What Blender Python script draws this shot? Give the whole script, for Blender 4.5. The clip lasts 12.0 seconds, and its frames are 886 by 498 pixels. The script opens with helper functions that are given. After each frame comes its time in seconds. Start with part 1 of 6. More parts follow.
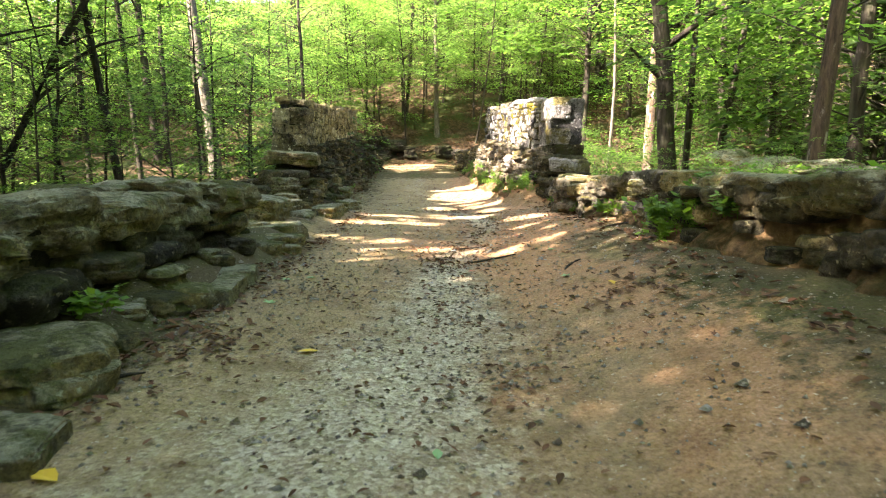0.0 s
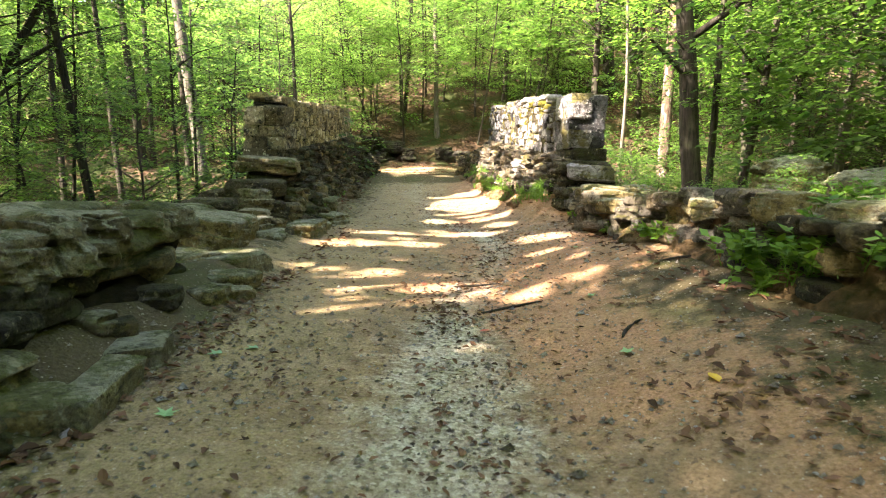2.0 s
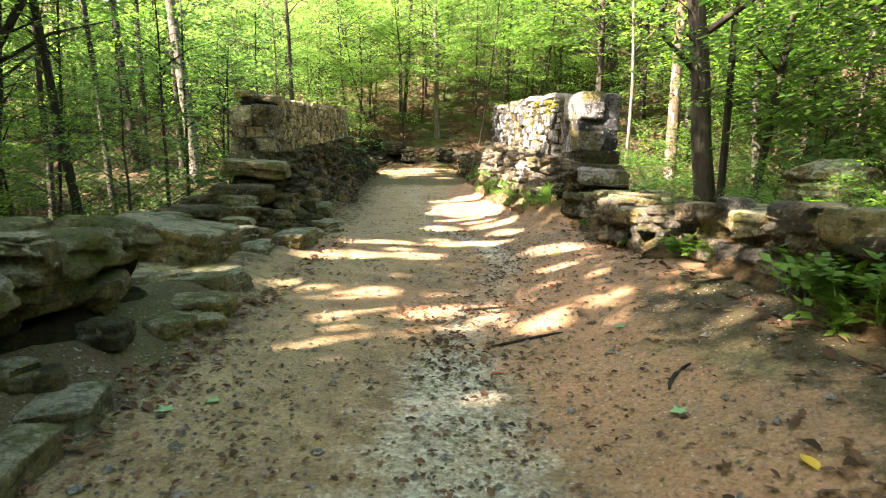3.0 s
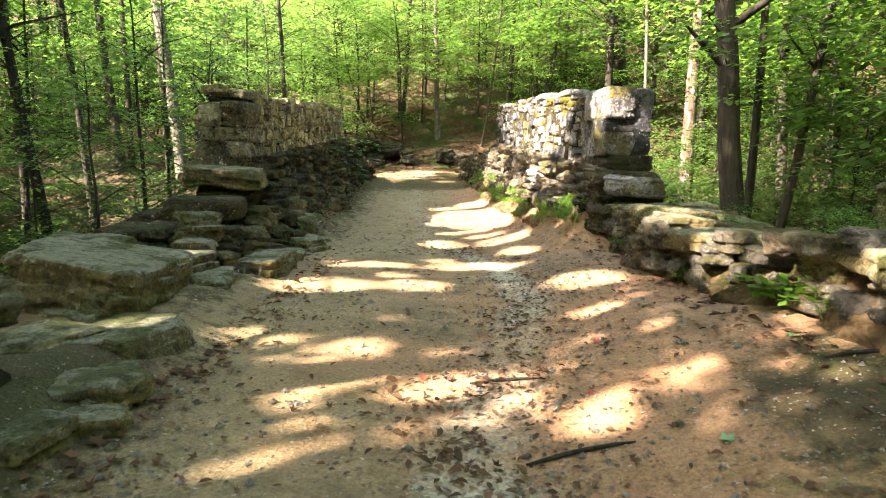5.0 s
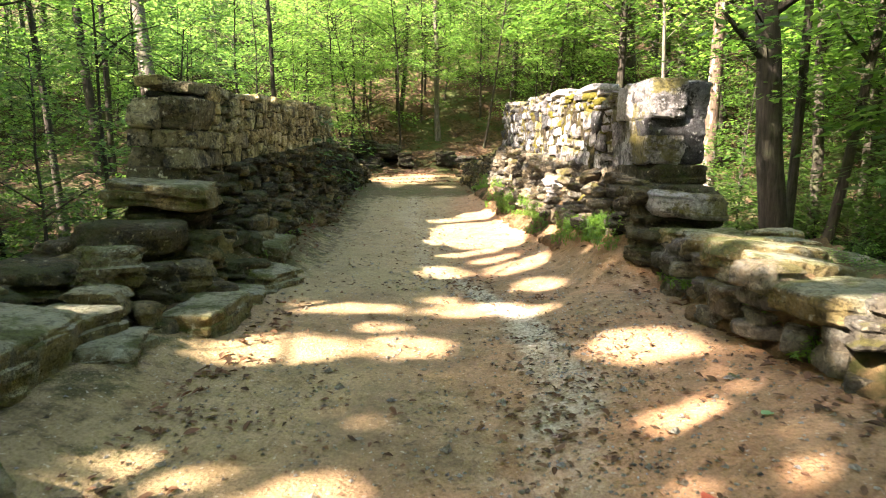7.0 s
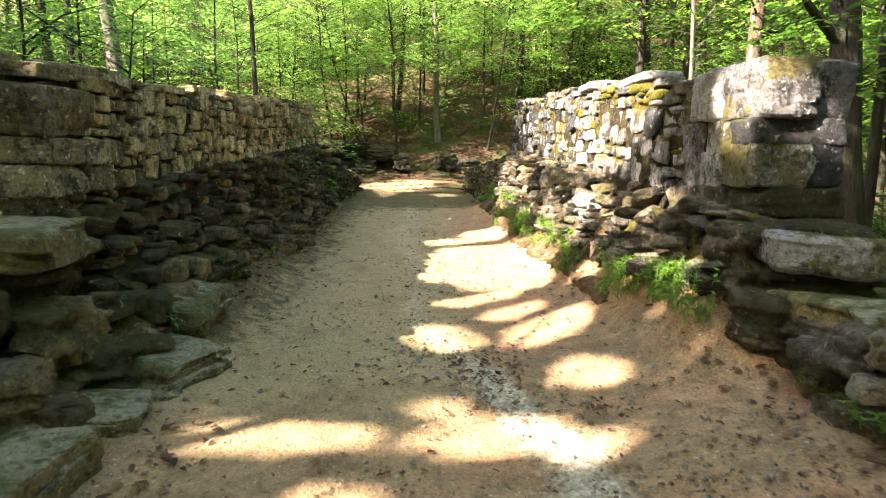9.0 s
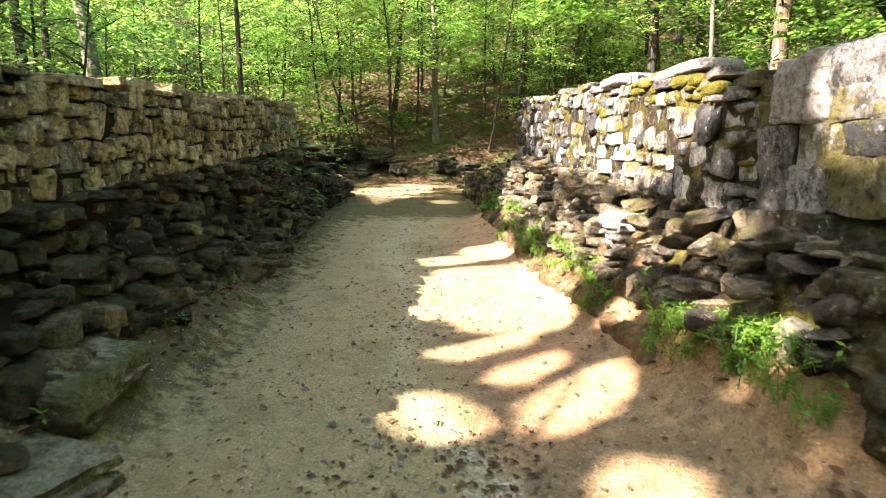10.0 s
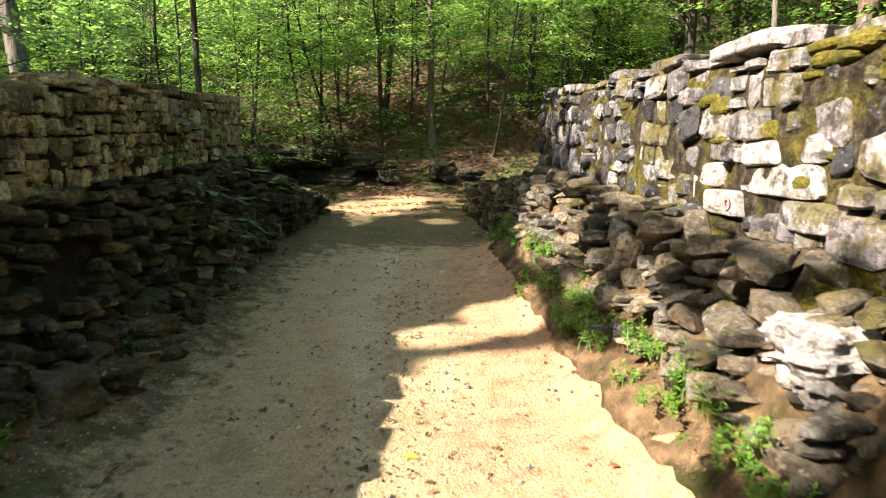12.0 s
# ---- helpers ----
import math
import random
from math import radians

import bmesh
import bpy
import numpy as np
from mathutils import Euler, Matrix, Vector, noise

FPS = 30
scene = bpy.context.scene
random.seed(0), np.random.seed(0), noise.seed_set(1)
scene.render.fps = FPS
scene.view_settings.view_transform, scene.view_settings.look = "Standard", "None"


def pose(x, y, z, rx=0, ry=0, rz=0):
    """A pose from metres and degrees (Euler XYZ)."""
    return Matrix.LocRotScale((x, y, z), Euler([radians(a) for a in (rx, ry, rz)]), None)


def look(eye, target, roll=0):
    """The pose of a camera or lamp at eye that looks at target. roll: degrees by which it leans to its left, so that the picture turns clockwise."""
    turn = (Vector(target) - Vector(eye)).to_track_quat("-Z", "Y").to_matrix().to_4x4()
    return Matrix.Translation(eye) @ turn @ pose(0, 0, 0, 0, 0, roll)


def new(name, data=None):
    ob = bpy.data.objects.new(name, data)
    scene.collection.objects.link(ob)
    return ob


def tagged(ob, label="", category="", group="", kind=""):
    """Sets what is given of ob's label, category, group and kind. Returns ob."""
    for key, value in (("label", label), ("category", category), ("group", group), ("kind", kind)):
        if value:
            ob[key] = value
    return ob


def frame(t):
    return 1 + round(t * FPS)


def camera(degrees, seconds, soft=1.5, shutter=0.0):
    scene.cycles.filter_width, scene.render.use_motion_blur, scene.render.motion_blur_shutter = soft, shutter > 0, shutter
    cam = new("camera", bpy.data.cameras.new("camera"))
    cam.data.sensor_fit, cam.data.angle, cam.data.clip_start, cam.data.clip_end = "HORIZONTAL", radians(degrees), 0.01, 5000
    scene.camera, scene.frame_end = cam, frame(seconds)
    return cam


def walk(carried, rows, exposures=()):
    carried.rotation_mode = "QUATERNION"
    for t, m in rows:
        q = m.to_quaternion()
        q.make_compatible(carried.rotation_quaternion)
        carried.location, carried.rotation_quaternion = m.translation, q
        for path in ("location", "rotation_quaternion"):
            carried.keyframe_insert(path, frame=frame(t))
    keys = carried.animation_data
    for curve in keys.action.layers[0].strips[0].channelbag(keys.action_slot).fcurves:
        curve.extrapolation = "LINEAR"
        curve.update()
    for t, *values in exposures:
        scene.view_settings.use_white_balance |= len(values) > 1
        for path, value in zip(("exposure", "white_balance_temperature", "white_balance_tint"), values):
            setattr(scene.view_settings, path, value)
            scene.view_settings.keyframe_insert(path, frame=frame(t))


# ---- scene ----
cam = camera(68.7, 12.0, soft=1.1, shutter=0.25)
METRES, EYE, TILT, LEAN, TURN = 14.019, 1.1, 0.0, 0.0, 0.0
ROWS = [
    (0.0, 0.0, 0.0, 0.0, 0.22, -7.94, -1.56),
    (0.5, -0.0, 0.0368, 0.0022, 0.22, -7.95, -1.56),
    (1.0, -0.0007, 0.0715, 0.0041, 0.22, -7.94, -1.56),
    (1.5, -0.0011, 0.1037, 0.0058, 0.22, -7.94, -1.57),
    (2.0, -0.0015, 0.1336, 0.0075, 0.22, -7.93, -1.55),
    (2.5, -0.0025, 0.1623, 0.0091, 0.22, -7.92, -1.55),
    (3.0, -0.0032, 0.1898, 0.0107, 0.22, -7.91, -1.53),
    (5.0, -0.0072, 0.3016, 0.0166, 0.2, -7.9, -1.54),
    (5.5, -0.0073, 0.331, 0.0182, 0.2, -7.9, -1.54),
    (6.0, -0.008, 0.3624, 0.0202, 0.2, -7.9, -1.53),
    (6.5, -0.0084, 0.3984, 0.0224, 0.21, -7.89, -1.52),
    (7.0, -0.0087, 0.4377, 0.0249, 0.21, -7.9, -1.52),
    (9.0, -0.0099, 0.6218, 0.0362, 0.21, -7.94, -1.53),
    (9.5, -0.0087, 0.6763, 0.0395, 0.22, -7.93, -1.53),
    (10.0, -0.0071, 0.7342, 0.0432, 0.21, -7.92, -1.53),
    (10.5, -0.0057, 0.796, 0.0463, 0.21, -7.91, -1.51),
    (11.0, -0.0039, 0.8605, 0.0499, 0.2, -7.91, -1.51),
    (11.5, -0.0023, 0.9281, 0.0539, 0.2, -7.93, -1.51),
    (12.0, -0.002, 0.9981, 0.0577, 0.2, -7.93, -1.51),
]
walk(cam, [(t, pose(0, 0, EYE, TILT, LEAN, TURN) @ pose(METRES * x, METRES * y, METRES * z, 90 + pitch, roll, yaw)) for t, x, y, z, yaw, pitch, roll in ROWS],
     [(0.0, 3.56, 7700, 19), (4.0, 3.46, 7700, 19), (9.0, 3.34, 7600, 18), (10.5, 3.33, 7550, 18), (11.5, 3.05, 7350, 18), (12.0, 2.6, 7350, 18)])

# ---- light ----
SUN_TO = Vector((0.68, 0.41, -0.61)).normalized()
world = bpy.data.worlds.new("sky_world")
scene.world = world
world.use_nodes = True
_wn, _wl = world.node_tree.nodes, world.node_tree.links
_wn.clear()
_sky = _wn.new("ShaderNodeTexSky")
_sky.sky_type, _sky.sun_disc = "NISHITA", False
_sky.sun_elevation = math.asin(-SUN_TO.z)
_sky.sun_rotation = math.atan2(-SUN_TO.x, -SUN_TO.y)
_sky.air_density, _sky.dust_density, _sky.ozone_density = 1.0, 2.0, 1.0
_bg, _wo = _wn.new("ShaderNodeBackground"), _wn.new("ShaderNodeOutputWorld")
_bg.inputs["Strength"].default_value = 0.12
_wl.new(_sky.outputs[0], _bg.inputs[0])
_wl.new(_bg.outputs[0], _wo.inputs[0])
_sd = bpy.data.lights.new("sun", "SUN")
_sd.energy, _sd.angle, _sd.color = 4.9, radians(0.53), (1.0, 0.98, 0.965)
sun = new("sun", _sd)
sun.matrix_world = look((-40, -25, 40), Vector((-40, -25, 40)) + SUN_TO)


# ---- materials ----
def mat(name):
    m = bpy.data.materials.new(name)
    m.use_nodes = True
    m.node_tree.nodes.clear()
    return m, m.node_tree.nodes, m.node_tree.links


def nd(n, kind, **props):
    o = n.new(kind)
    for k, v in props.items():
        o.inputs[k.replace("_", " ")].default_value = v
    return o


def ramp(n, l, src, stops):
    r = n.new("ShaderNodeValToRGB")
    el = r.color_ramp.elements
    while len(el) < len(stops):
        el.new(0.5)
    for e, (p, c) in zip(el, stops):
        e.position, e.color = p, (*c, 1) if len(c) == 3 else c
    l.new(src, r.inputs[0])
    return r.outputs[0]


def mix(n, l, fac, a, b, mode="MIX"):
    m = n.new("ShaderNodeMix")
    m.data_type, m.blend_type = "RGBA", mode
    for sock, v in ((m.inputs[0], fac), (m.inputs[6], a), (m.inputs[7], b)):
        if hasattr(v, "is_linked"):
            l.new(v, sock)
        elif isinstance(v, (int, float)):
            sock.default_value = v
        else:
            sock.default_value = (*v, 1)
    return m.outputs[2]


def math_node(n, l, op, a, b=0.0, clamp=False):
    m = n.new("ShaderNodeMath")
    m.operation, m.use_clamp = op, clamp
    for sock, v in zip(m.inputs, (a, b)):
        if hasattr(v, "is_linked"):
            l.new(v, sock)
        else:
            sock.default_value = v
    return m.outputs[0]


def world_pos(n):
    return n.new("ShaderNodeNewGeometry").outputs["Position"]


def noise_tex(n, l, vec, scale, detail=6.0, rough=0.6, stretch=None):
    if stretch:
        mp = n.new("ShaderNodeMapping")
        mp.inputs["Scale"].default_value = stretch
        l.new(vec, mp.inputs["Vector"])
        vec = mp.outputs[0]
    t = n.new("ShaderNodeTexNoise")
    t.inputs["Scale"].default_value, t.inputs["Detail"].default_value, t.inputs["Roughness"].default_value = scale, detail, rough
    l.new(vec, t.inputs["Vector"])
    return t.outputs[0]


def bump(n, l, height, dist, strength=1.0, base=None):
    b = n.new("ShaderNodeBump")
    b.inputs["Distance"].default_value, b.inputs["Strength"].default_value = dist, strength
    l.new(height, b.inputs["Height"])
    if base:
        l.new(base, b.inputs["Normal"])
    return b.outputs[0]


def finish(n, l, colour, rough, normal=None, spec=0.3):
    p, o = n.new("ShaderNodeBsdfPrincipled"), n.new("ShaderNodeOutputMaterial")
    for sock, v in ((p.inputs["Base Color"], colour), (p.inputs["Roughness"], rough)):
        if hasattr(v, "is_linked"):
            l.new(v, sock)
        else:
            sock.default_value = (*v, 1) if isinstance(v, tuple) else v
    p.inputs["Specular IOR Level"].default_value = spec
    if normal:
        l.new(normal, p.inputs["Normal"])
    l.new(p.outputs[0], o.inputs[0])


def stone_material(name, tones, lichen, moss, moss_amount, random_from="object", stain=0.5, grey=(0.36, 0.35, 0.33), top=None):
    """Weathered stone: a tone for each piece, black weather stains, pale lichen and moss on upward faces. top: painted
    skylight tint.
    """
    m, n, l = mat(name)
    pos = world_pos(n)
    if random_from == "object":
        rnd = n.new("ShaderNodeObjectInfo").outputs["Random"]
    else:
        rnd = n.new("ShaderNodeNewGeometry").outputs["Random Per Island"]
    base = ramp(n, l, rnd, [(i / (len(tones) - 1), t) for i, t in enumerate(tones)])
    grain = noise_tex(n, l, pos, 34, 8, 0.72)
    base = mix(n, l, ramp(n, l, grain, [(0.35, (0, 0, 0)), (0.68, (1, 1, 1))]), mix(n, l, 1.0, base, (0.55, 0.52, 0.5), "MULTIPLY"), base)
    blot = noise_tex(n, l, pos, 5.5, 6, 0.65)
    base = mix(n, l, ramp(n, l, blot, [(0.50, (0, 0, 0)), (0.66, (1, 1, 1))]), base, grey)
    drip = noise_tex(n, l, pos, 3.4, 8, 0.78, (1.3, 1.3, 0.8))
    base = mix(n, l, math_node(n, l, "MULTIPLY", ramp(n, l, drip, [(0.53, (0, 0, 0)), (0.59, (1, 1, 1))]), stain), base, (0.028, 0.025, 0.02))
    speck = noise_tex(n, l, pos, 17, 5, 0.6)
    base = mix(n, l, ramp(n, l, speck, [(0.60, (0, 0, 0)), (0.70, (1, 1, 1))]), base, lichen)
    up = n.new("ShaderNodeSeparateXYZ")
    l.new(n.new("ShaderNodeNewGeometry").outputs["Normal"], up.inputs[0])
    # upward faces: lichen tone with skylight on the tops put into the colour
    if top:
        level = math_node(n, l, "ADD", up.outputs[2], math_node(n, l, "MULTIPLY", math_node(n, l, "SUBTRACT", blot, 0.5), 1.2))
        base = mix(n, l, math_node(n, l, "MULTIPLY", ramp(n, l, level, [(0.5, (0, 0, 0)), (0.85, (1, 1, 1))]), 0.5), base, top)
    patch = noise_tex(n, l, pos, 1.5, 7, 0.72)
    cover = math_node(n, l, "ADD", math_node(n, l, "MULTIPLY", up.outputs[2], 0.08), patch)
    cover = ramp(n, l, cover, [(0.70 - moss_amount, (0, 0, 0)), (0.77 - moss_amount, (1, 1, 1))])
    base = mix(n, l, math_node(n, l, "MULTIPLY", cover, 0.85), base, moss)
    warp = n.new("ShaderNodeVectorMath")
    warp.operation = "ADD"
    wob = n.new("ShaderNodeTexNoise")
    wob.inputs["Scale"].default_value = 3.0
    wob.inputs["Detail"].default_value = 5.0
    l.new(pos, wob.inputs["Vector"])
    l.new(pos, warp.inputs[0])
    l.new(wob.outputs["Color"], warp.inputs[1])
    split = n.new("ShaderNodeTexVoronoi")
    split.feature = "DISTANCE_TO_EDGE"
    split.inputs["Scale"].default_value = 3.3
    l.new(warp.outputs[0], split.inputs["Vector"])
    crack = ramp(n, l, split.outputs["Distance"], [(0.0, (1, 1, 1)), (0.035, (0, 0, 0))])
    base = mix(n, l, math_node(n, l, "MULTIPLY", crack, 0.35), base, (0.03, 0.025, 0.018))
    # shade of small hollows painted into the stone colour
    pits = noise_tex(n, l, pos, 26, 5, 0.65)
    base = mix(n, l, math_node(n, l, "MULTIPLY", ramp(n, l, pits, [(0.56, (0, 0, 0)), (0.64, (1, 1, 1))]), 0.65), base, mix(n, l, 1.0, base, (0.35, 0.32, 0.28), "MULTIPLY"))
    crust = noise_tex(n, l, pos, 9.5, 8, 0.72)
    base = mix(n, l, math_node(n, l, "MULTIPLY", ramp(n, l, crust, [(0.545, (0, 0, 0)), (0.585, (1, 1, 1))]), 0.2 + 0.6 * stain), base, mix(n, l, 1.0, base, (0.2, 0.19, 0.16), "MULTIPLY"))
    bed = noise_tex(n, l, pos, 5.0, 6, 0.6, (0.8, 0.8, 4.5))
    base = mix(n, l, math_node(n, l, "MULTIPLY", ramp(n, l, bed, [(0.60, (0, 0, 0)), (0.68, (1, 1, 1))]), 0.7), base, (0.025, 0.021, 0.014))
    fine = noise_tex(n, l, pos, 90, 6, 0.7)
    nrm = bump(n, l, noise_tex(n, l, pos, 4.5, 8, 0.7), 0.14, 0.9)
    nrm = bump(n, l, bed, -0.06, 0.8, nrm)
    nrm = bump(n, l, crust, 0.05, 0.8, nrm)
    nrm = bump(n, l, noise_tex(n, l, pos, 15, 8, 0.75), 0.045, 1.0, nrm)
    nrm = bump(n, l, pits, 0.03, 0.8, nrm)
    nrm = bump(n, l, split.outputs["Distance"], 0.05, 0.35, nrm)
    nrm = bump(n, l, fine, 0.008, 0.8, nrm)
    finish(n, l, base, 0.9, nrm, 0.2)
    return m


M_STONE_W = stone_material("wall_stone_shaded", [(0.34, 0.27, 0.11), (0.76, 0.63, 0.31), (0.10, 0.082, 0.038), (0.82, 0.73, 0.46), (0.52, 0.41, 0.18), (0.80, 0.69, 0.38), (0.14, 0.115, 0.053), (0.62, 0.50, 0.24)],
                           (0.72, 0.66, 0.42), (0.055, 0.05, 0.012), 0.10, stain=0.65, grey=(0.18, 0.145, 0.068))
M_STONE_E = stone_material("wall_stone_pale", [(0.48, 0.455, 0.43), (0.62, 0.595, 0.56), (0.17, 0.158, 0.155), (0.55, 0.49, 0.46), (0.27, 0.245, 0.245), (0.66, 0.635, 0.59), (0.15, 0.146, 0.145), (0.54, 0.51, 0.48)],
                           (0.64, 0.62, 0.57), (0.115, 0.095, 0.014), 0.185, stain=0.85, grey=(0.22, 0.21, 0.195))
M_STONE_WD = stone_material("wall_stone_weathered", [(0.40, 0.34, 0.19), (0.20, 0.165, 0.085), (0.54, 0.47, 0.28), (0.13, 0.11, 0.062), (0.32, 0.265, 0.14)],
                            (0.70, 0.66, 0.48), (0.055, 0.05, 0.012), 0.13, stain=0.95, grey=(0.15, 0.135, 0.09))
# dark rubble; shade at the west footing is partly put into these tones
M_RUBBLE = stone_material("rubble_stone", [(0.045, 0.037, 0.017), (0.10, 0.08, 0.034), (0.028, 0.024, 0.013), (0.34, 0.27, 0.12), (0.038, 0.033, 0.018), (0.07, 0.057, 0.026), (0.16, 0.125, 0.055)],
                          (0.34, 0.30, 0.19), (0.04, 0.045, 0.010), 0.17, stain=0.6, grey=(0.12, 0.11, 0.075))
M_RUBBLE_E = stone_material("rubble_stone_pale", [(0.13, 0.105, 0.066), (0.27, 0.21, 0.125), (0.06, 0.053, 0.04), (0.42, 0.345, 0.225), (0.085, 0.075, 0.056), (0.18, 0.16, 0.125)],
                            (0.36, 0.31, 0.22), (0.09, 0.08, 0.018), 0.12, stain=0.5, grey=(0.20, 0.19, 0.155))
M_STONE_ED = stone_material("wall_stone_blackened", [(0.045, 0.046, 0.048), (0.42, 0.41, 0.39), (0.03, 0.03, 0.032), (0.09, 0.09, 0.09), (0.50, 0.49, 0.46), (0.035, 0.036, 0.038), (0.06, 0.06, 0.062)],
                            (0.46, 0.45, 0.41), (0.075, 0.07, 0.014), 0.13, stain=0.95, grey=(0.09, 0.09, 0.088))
# dark slate tone, also used to paint the shaded hollow under the hill
M_DARK_ROCK = stone_material("slate_and_hollow_shade", [(0.04, 0.034, 0.024), (0.06, 0.05, 0.034)], (0.10, 0.095, 0.07), (0.035, 0.045, 0.012), 0.18, stain=0.7, grey=(0.05, 0.048, 0.04))
M_PALE = stone_material("wall_stone_white", [(0.52, 0.48, 0.43), (0.60, 0.56, 0.50)], (0.64, 0.62, 0.56), (0.13, 0.11, 0.016), 0.02, stain=0.4, grey=(0.40, 0.38, 0.35))
M_BOULDER = stone_material("boulder_stone", [(0.24, 0.19, 0.08), (0.40, 0.31, 0.13), (0.17, 0.14, 0.066), (0.31, 0.255, 0.13)],
                           (0.42, 0.41, 0.31), (0.075, 0.085, 0.016), 0.15, stain=0.5, grey=(0.23, 0.215, 0.14), top=(0.37, 0.375, 0.26))


def paint_material():
    m, n, l = mat("red_paint")
    finish(n, l, ramp(n, l, noise_tex(n, l, world_pos(n), 60, 5, 0.7), [(0.35, (0.42, 0.06, 0.05)), (0.65, (0.55, 0.20, 0.17))]), 0.8)
    return m


def moss_material():
    m, n, l = mat("cushion_moss")
    pos = world_pos(n)
    a, b = noise_tex(n, l, pos, 6, 6, 0.65), noise_tex(n, l, pos, 60, 5, 0.7)
    c = ramp(n, l, a, [(0.3, (0.045, 0.048, 0.008)), (0.5, (0.115, 0.10, 0.016)), (0.7, (0.20, 0.165, 0.034))])
    c = mix(n, l, ramp(n, l, b, [(0.4, (0, 0, 0)), (0.6, (1, 1, 1))]), mix(n, l, 1.0, c, (0.4, 0.4, 0.4), "MULTIPLY"), c)
    finish(n, l, c, 0.95, bump(n, l, b, 0.02, 1.0, bump(n, l, a, 0.06, 0.8)), 0.1)
    return m


M_MOSS = moss_material()
M_RED_PAINT = paint_material()


def earth_core(name, a, b, c):
    """Mortar, soil and broken stone behind the face stones."""
    m, n, l = mat(name)
    pos = world_pos(n)
    base = ramp(n, l, noise_tex(n, l, pos, 7, 8, 0.7), [(0.3, a), (0.5, b), (0.7, c)])
    base = mix(n, l, ramp(n, l, noise_tex(n, l, pos, 2.2, 5, 0.6), [(0.52, (0, 0, 0)), (0.66, (1, 1, 1))]), base, (0.04, 0.042, 0.012))
    nrm = bump(n, l, noise_tex(n, l, pos, 5, 8, 0.75, (1.4, 1.4, 0.8)), 0.16, 1.0)
    nrm = bump(n, l, noise_tex(n, l, pos, 22, 8, 0.75), 0.06, 1.0, nrm)
    finish(n, l, base, 0.95, nrm, 0.1)
    return m


# dark mortar, taken near black to hold the shade of joints and undercuts
M_CORE_W = earth_core("dark_mortar_and_shade", (0.010, 0.008, 0.005), (0.02, 0.015, 0.008), (0.045, 0.034, 0.017))


def mossy_mortar():
    """Old mortar between the pale stones: blackened, with soil and yellow moss."""
    m, n, l = mat("mortar_mossy")
    pos = world_pos(n)
    big, mid, fine = noise_tex(n, l, pos, 1.6, 6, 0.65), noise_tex(n, l, pos, 12, 7, 0.7), noise_tex(n, l, pos, 55, 5, 0.7)
    soil = ramp(n, l, mid, [(0.36, (0.014, 0.012, 0.009)), (0.5, (0.04, 0.031, 0.018)), (0.66, (0.13, 0.10, 0.06))])
    moss = ramp(n, l, mid, [(0.34, (0.035, 0.034, 0.008)), (0.5, (0.10, 0.085, 0.014)), (0.68, (0.19, 0.16, 0.03))])
    c = mix(n, l, ramp(n, l, big, [(0.46, (0, 0, 0)), (0.58, (1, 1, 1))]), soil, moss)
    c = mix(n, l, ramp(n, l, fine, [(0.4, (0, 0, 0)), (0.6, (1, 1, 1))]), mix(n, l, 1.0, c, (0.35, 0.35, 0.35), "MULTIPLY"), c)
    finish(n, l, c, 0.95, bump(n, l, fine, 0.02, 1.0, bump(n, l, mid, 0.06, 1.0)), 0.1)
    return m


M_CORE_E = mossy_mortar()
M_BANK = earth_core("bank_clay", (0.06, 0.042, 0.022), (0.17, 0.11, 0.056), (0.33, 0.205, 0.105))


def attr(n, name):
    a = n.new("ShaderNodeAttribute")
    a.attribute_name = name
    return a.outputs["Fac"]


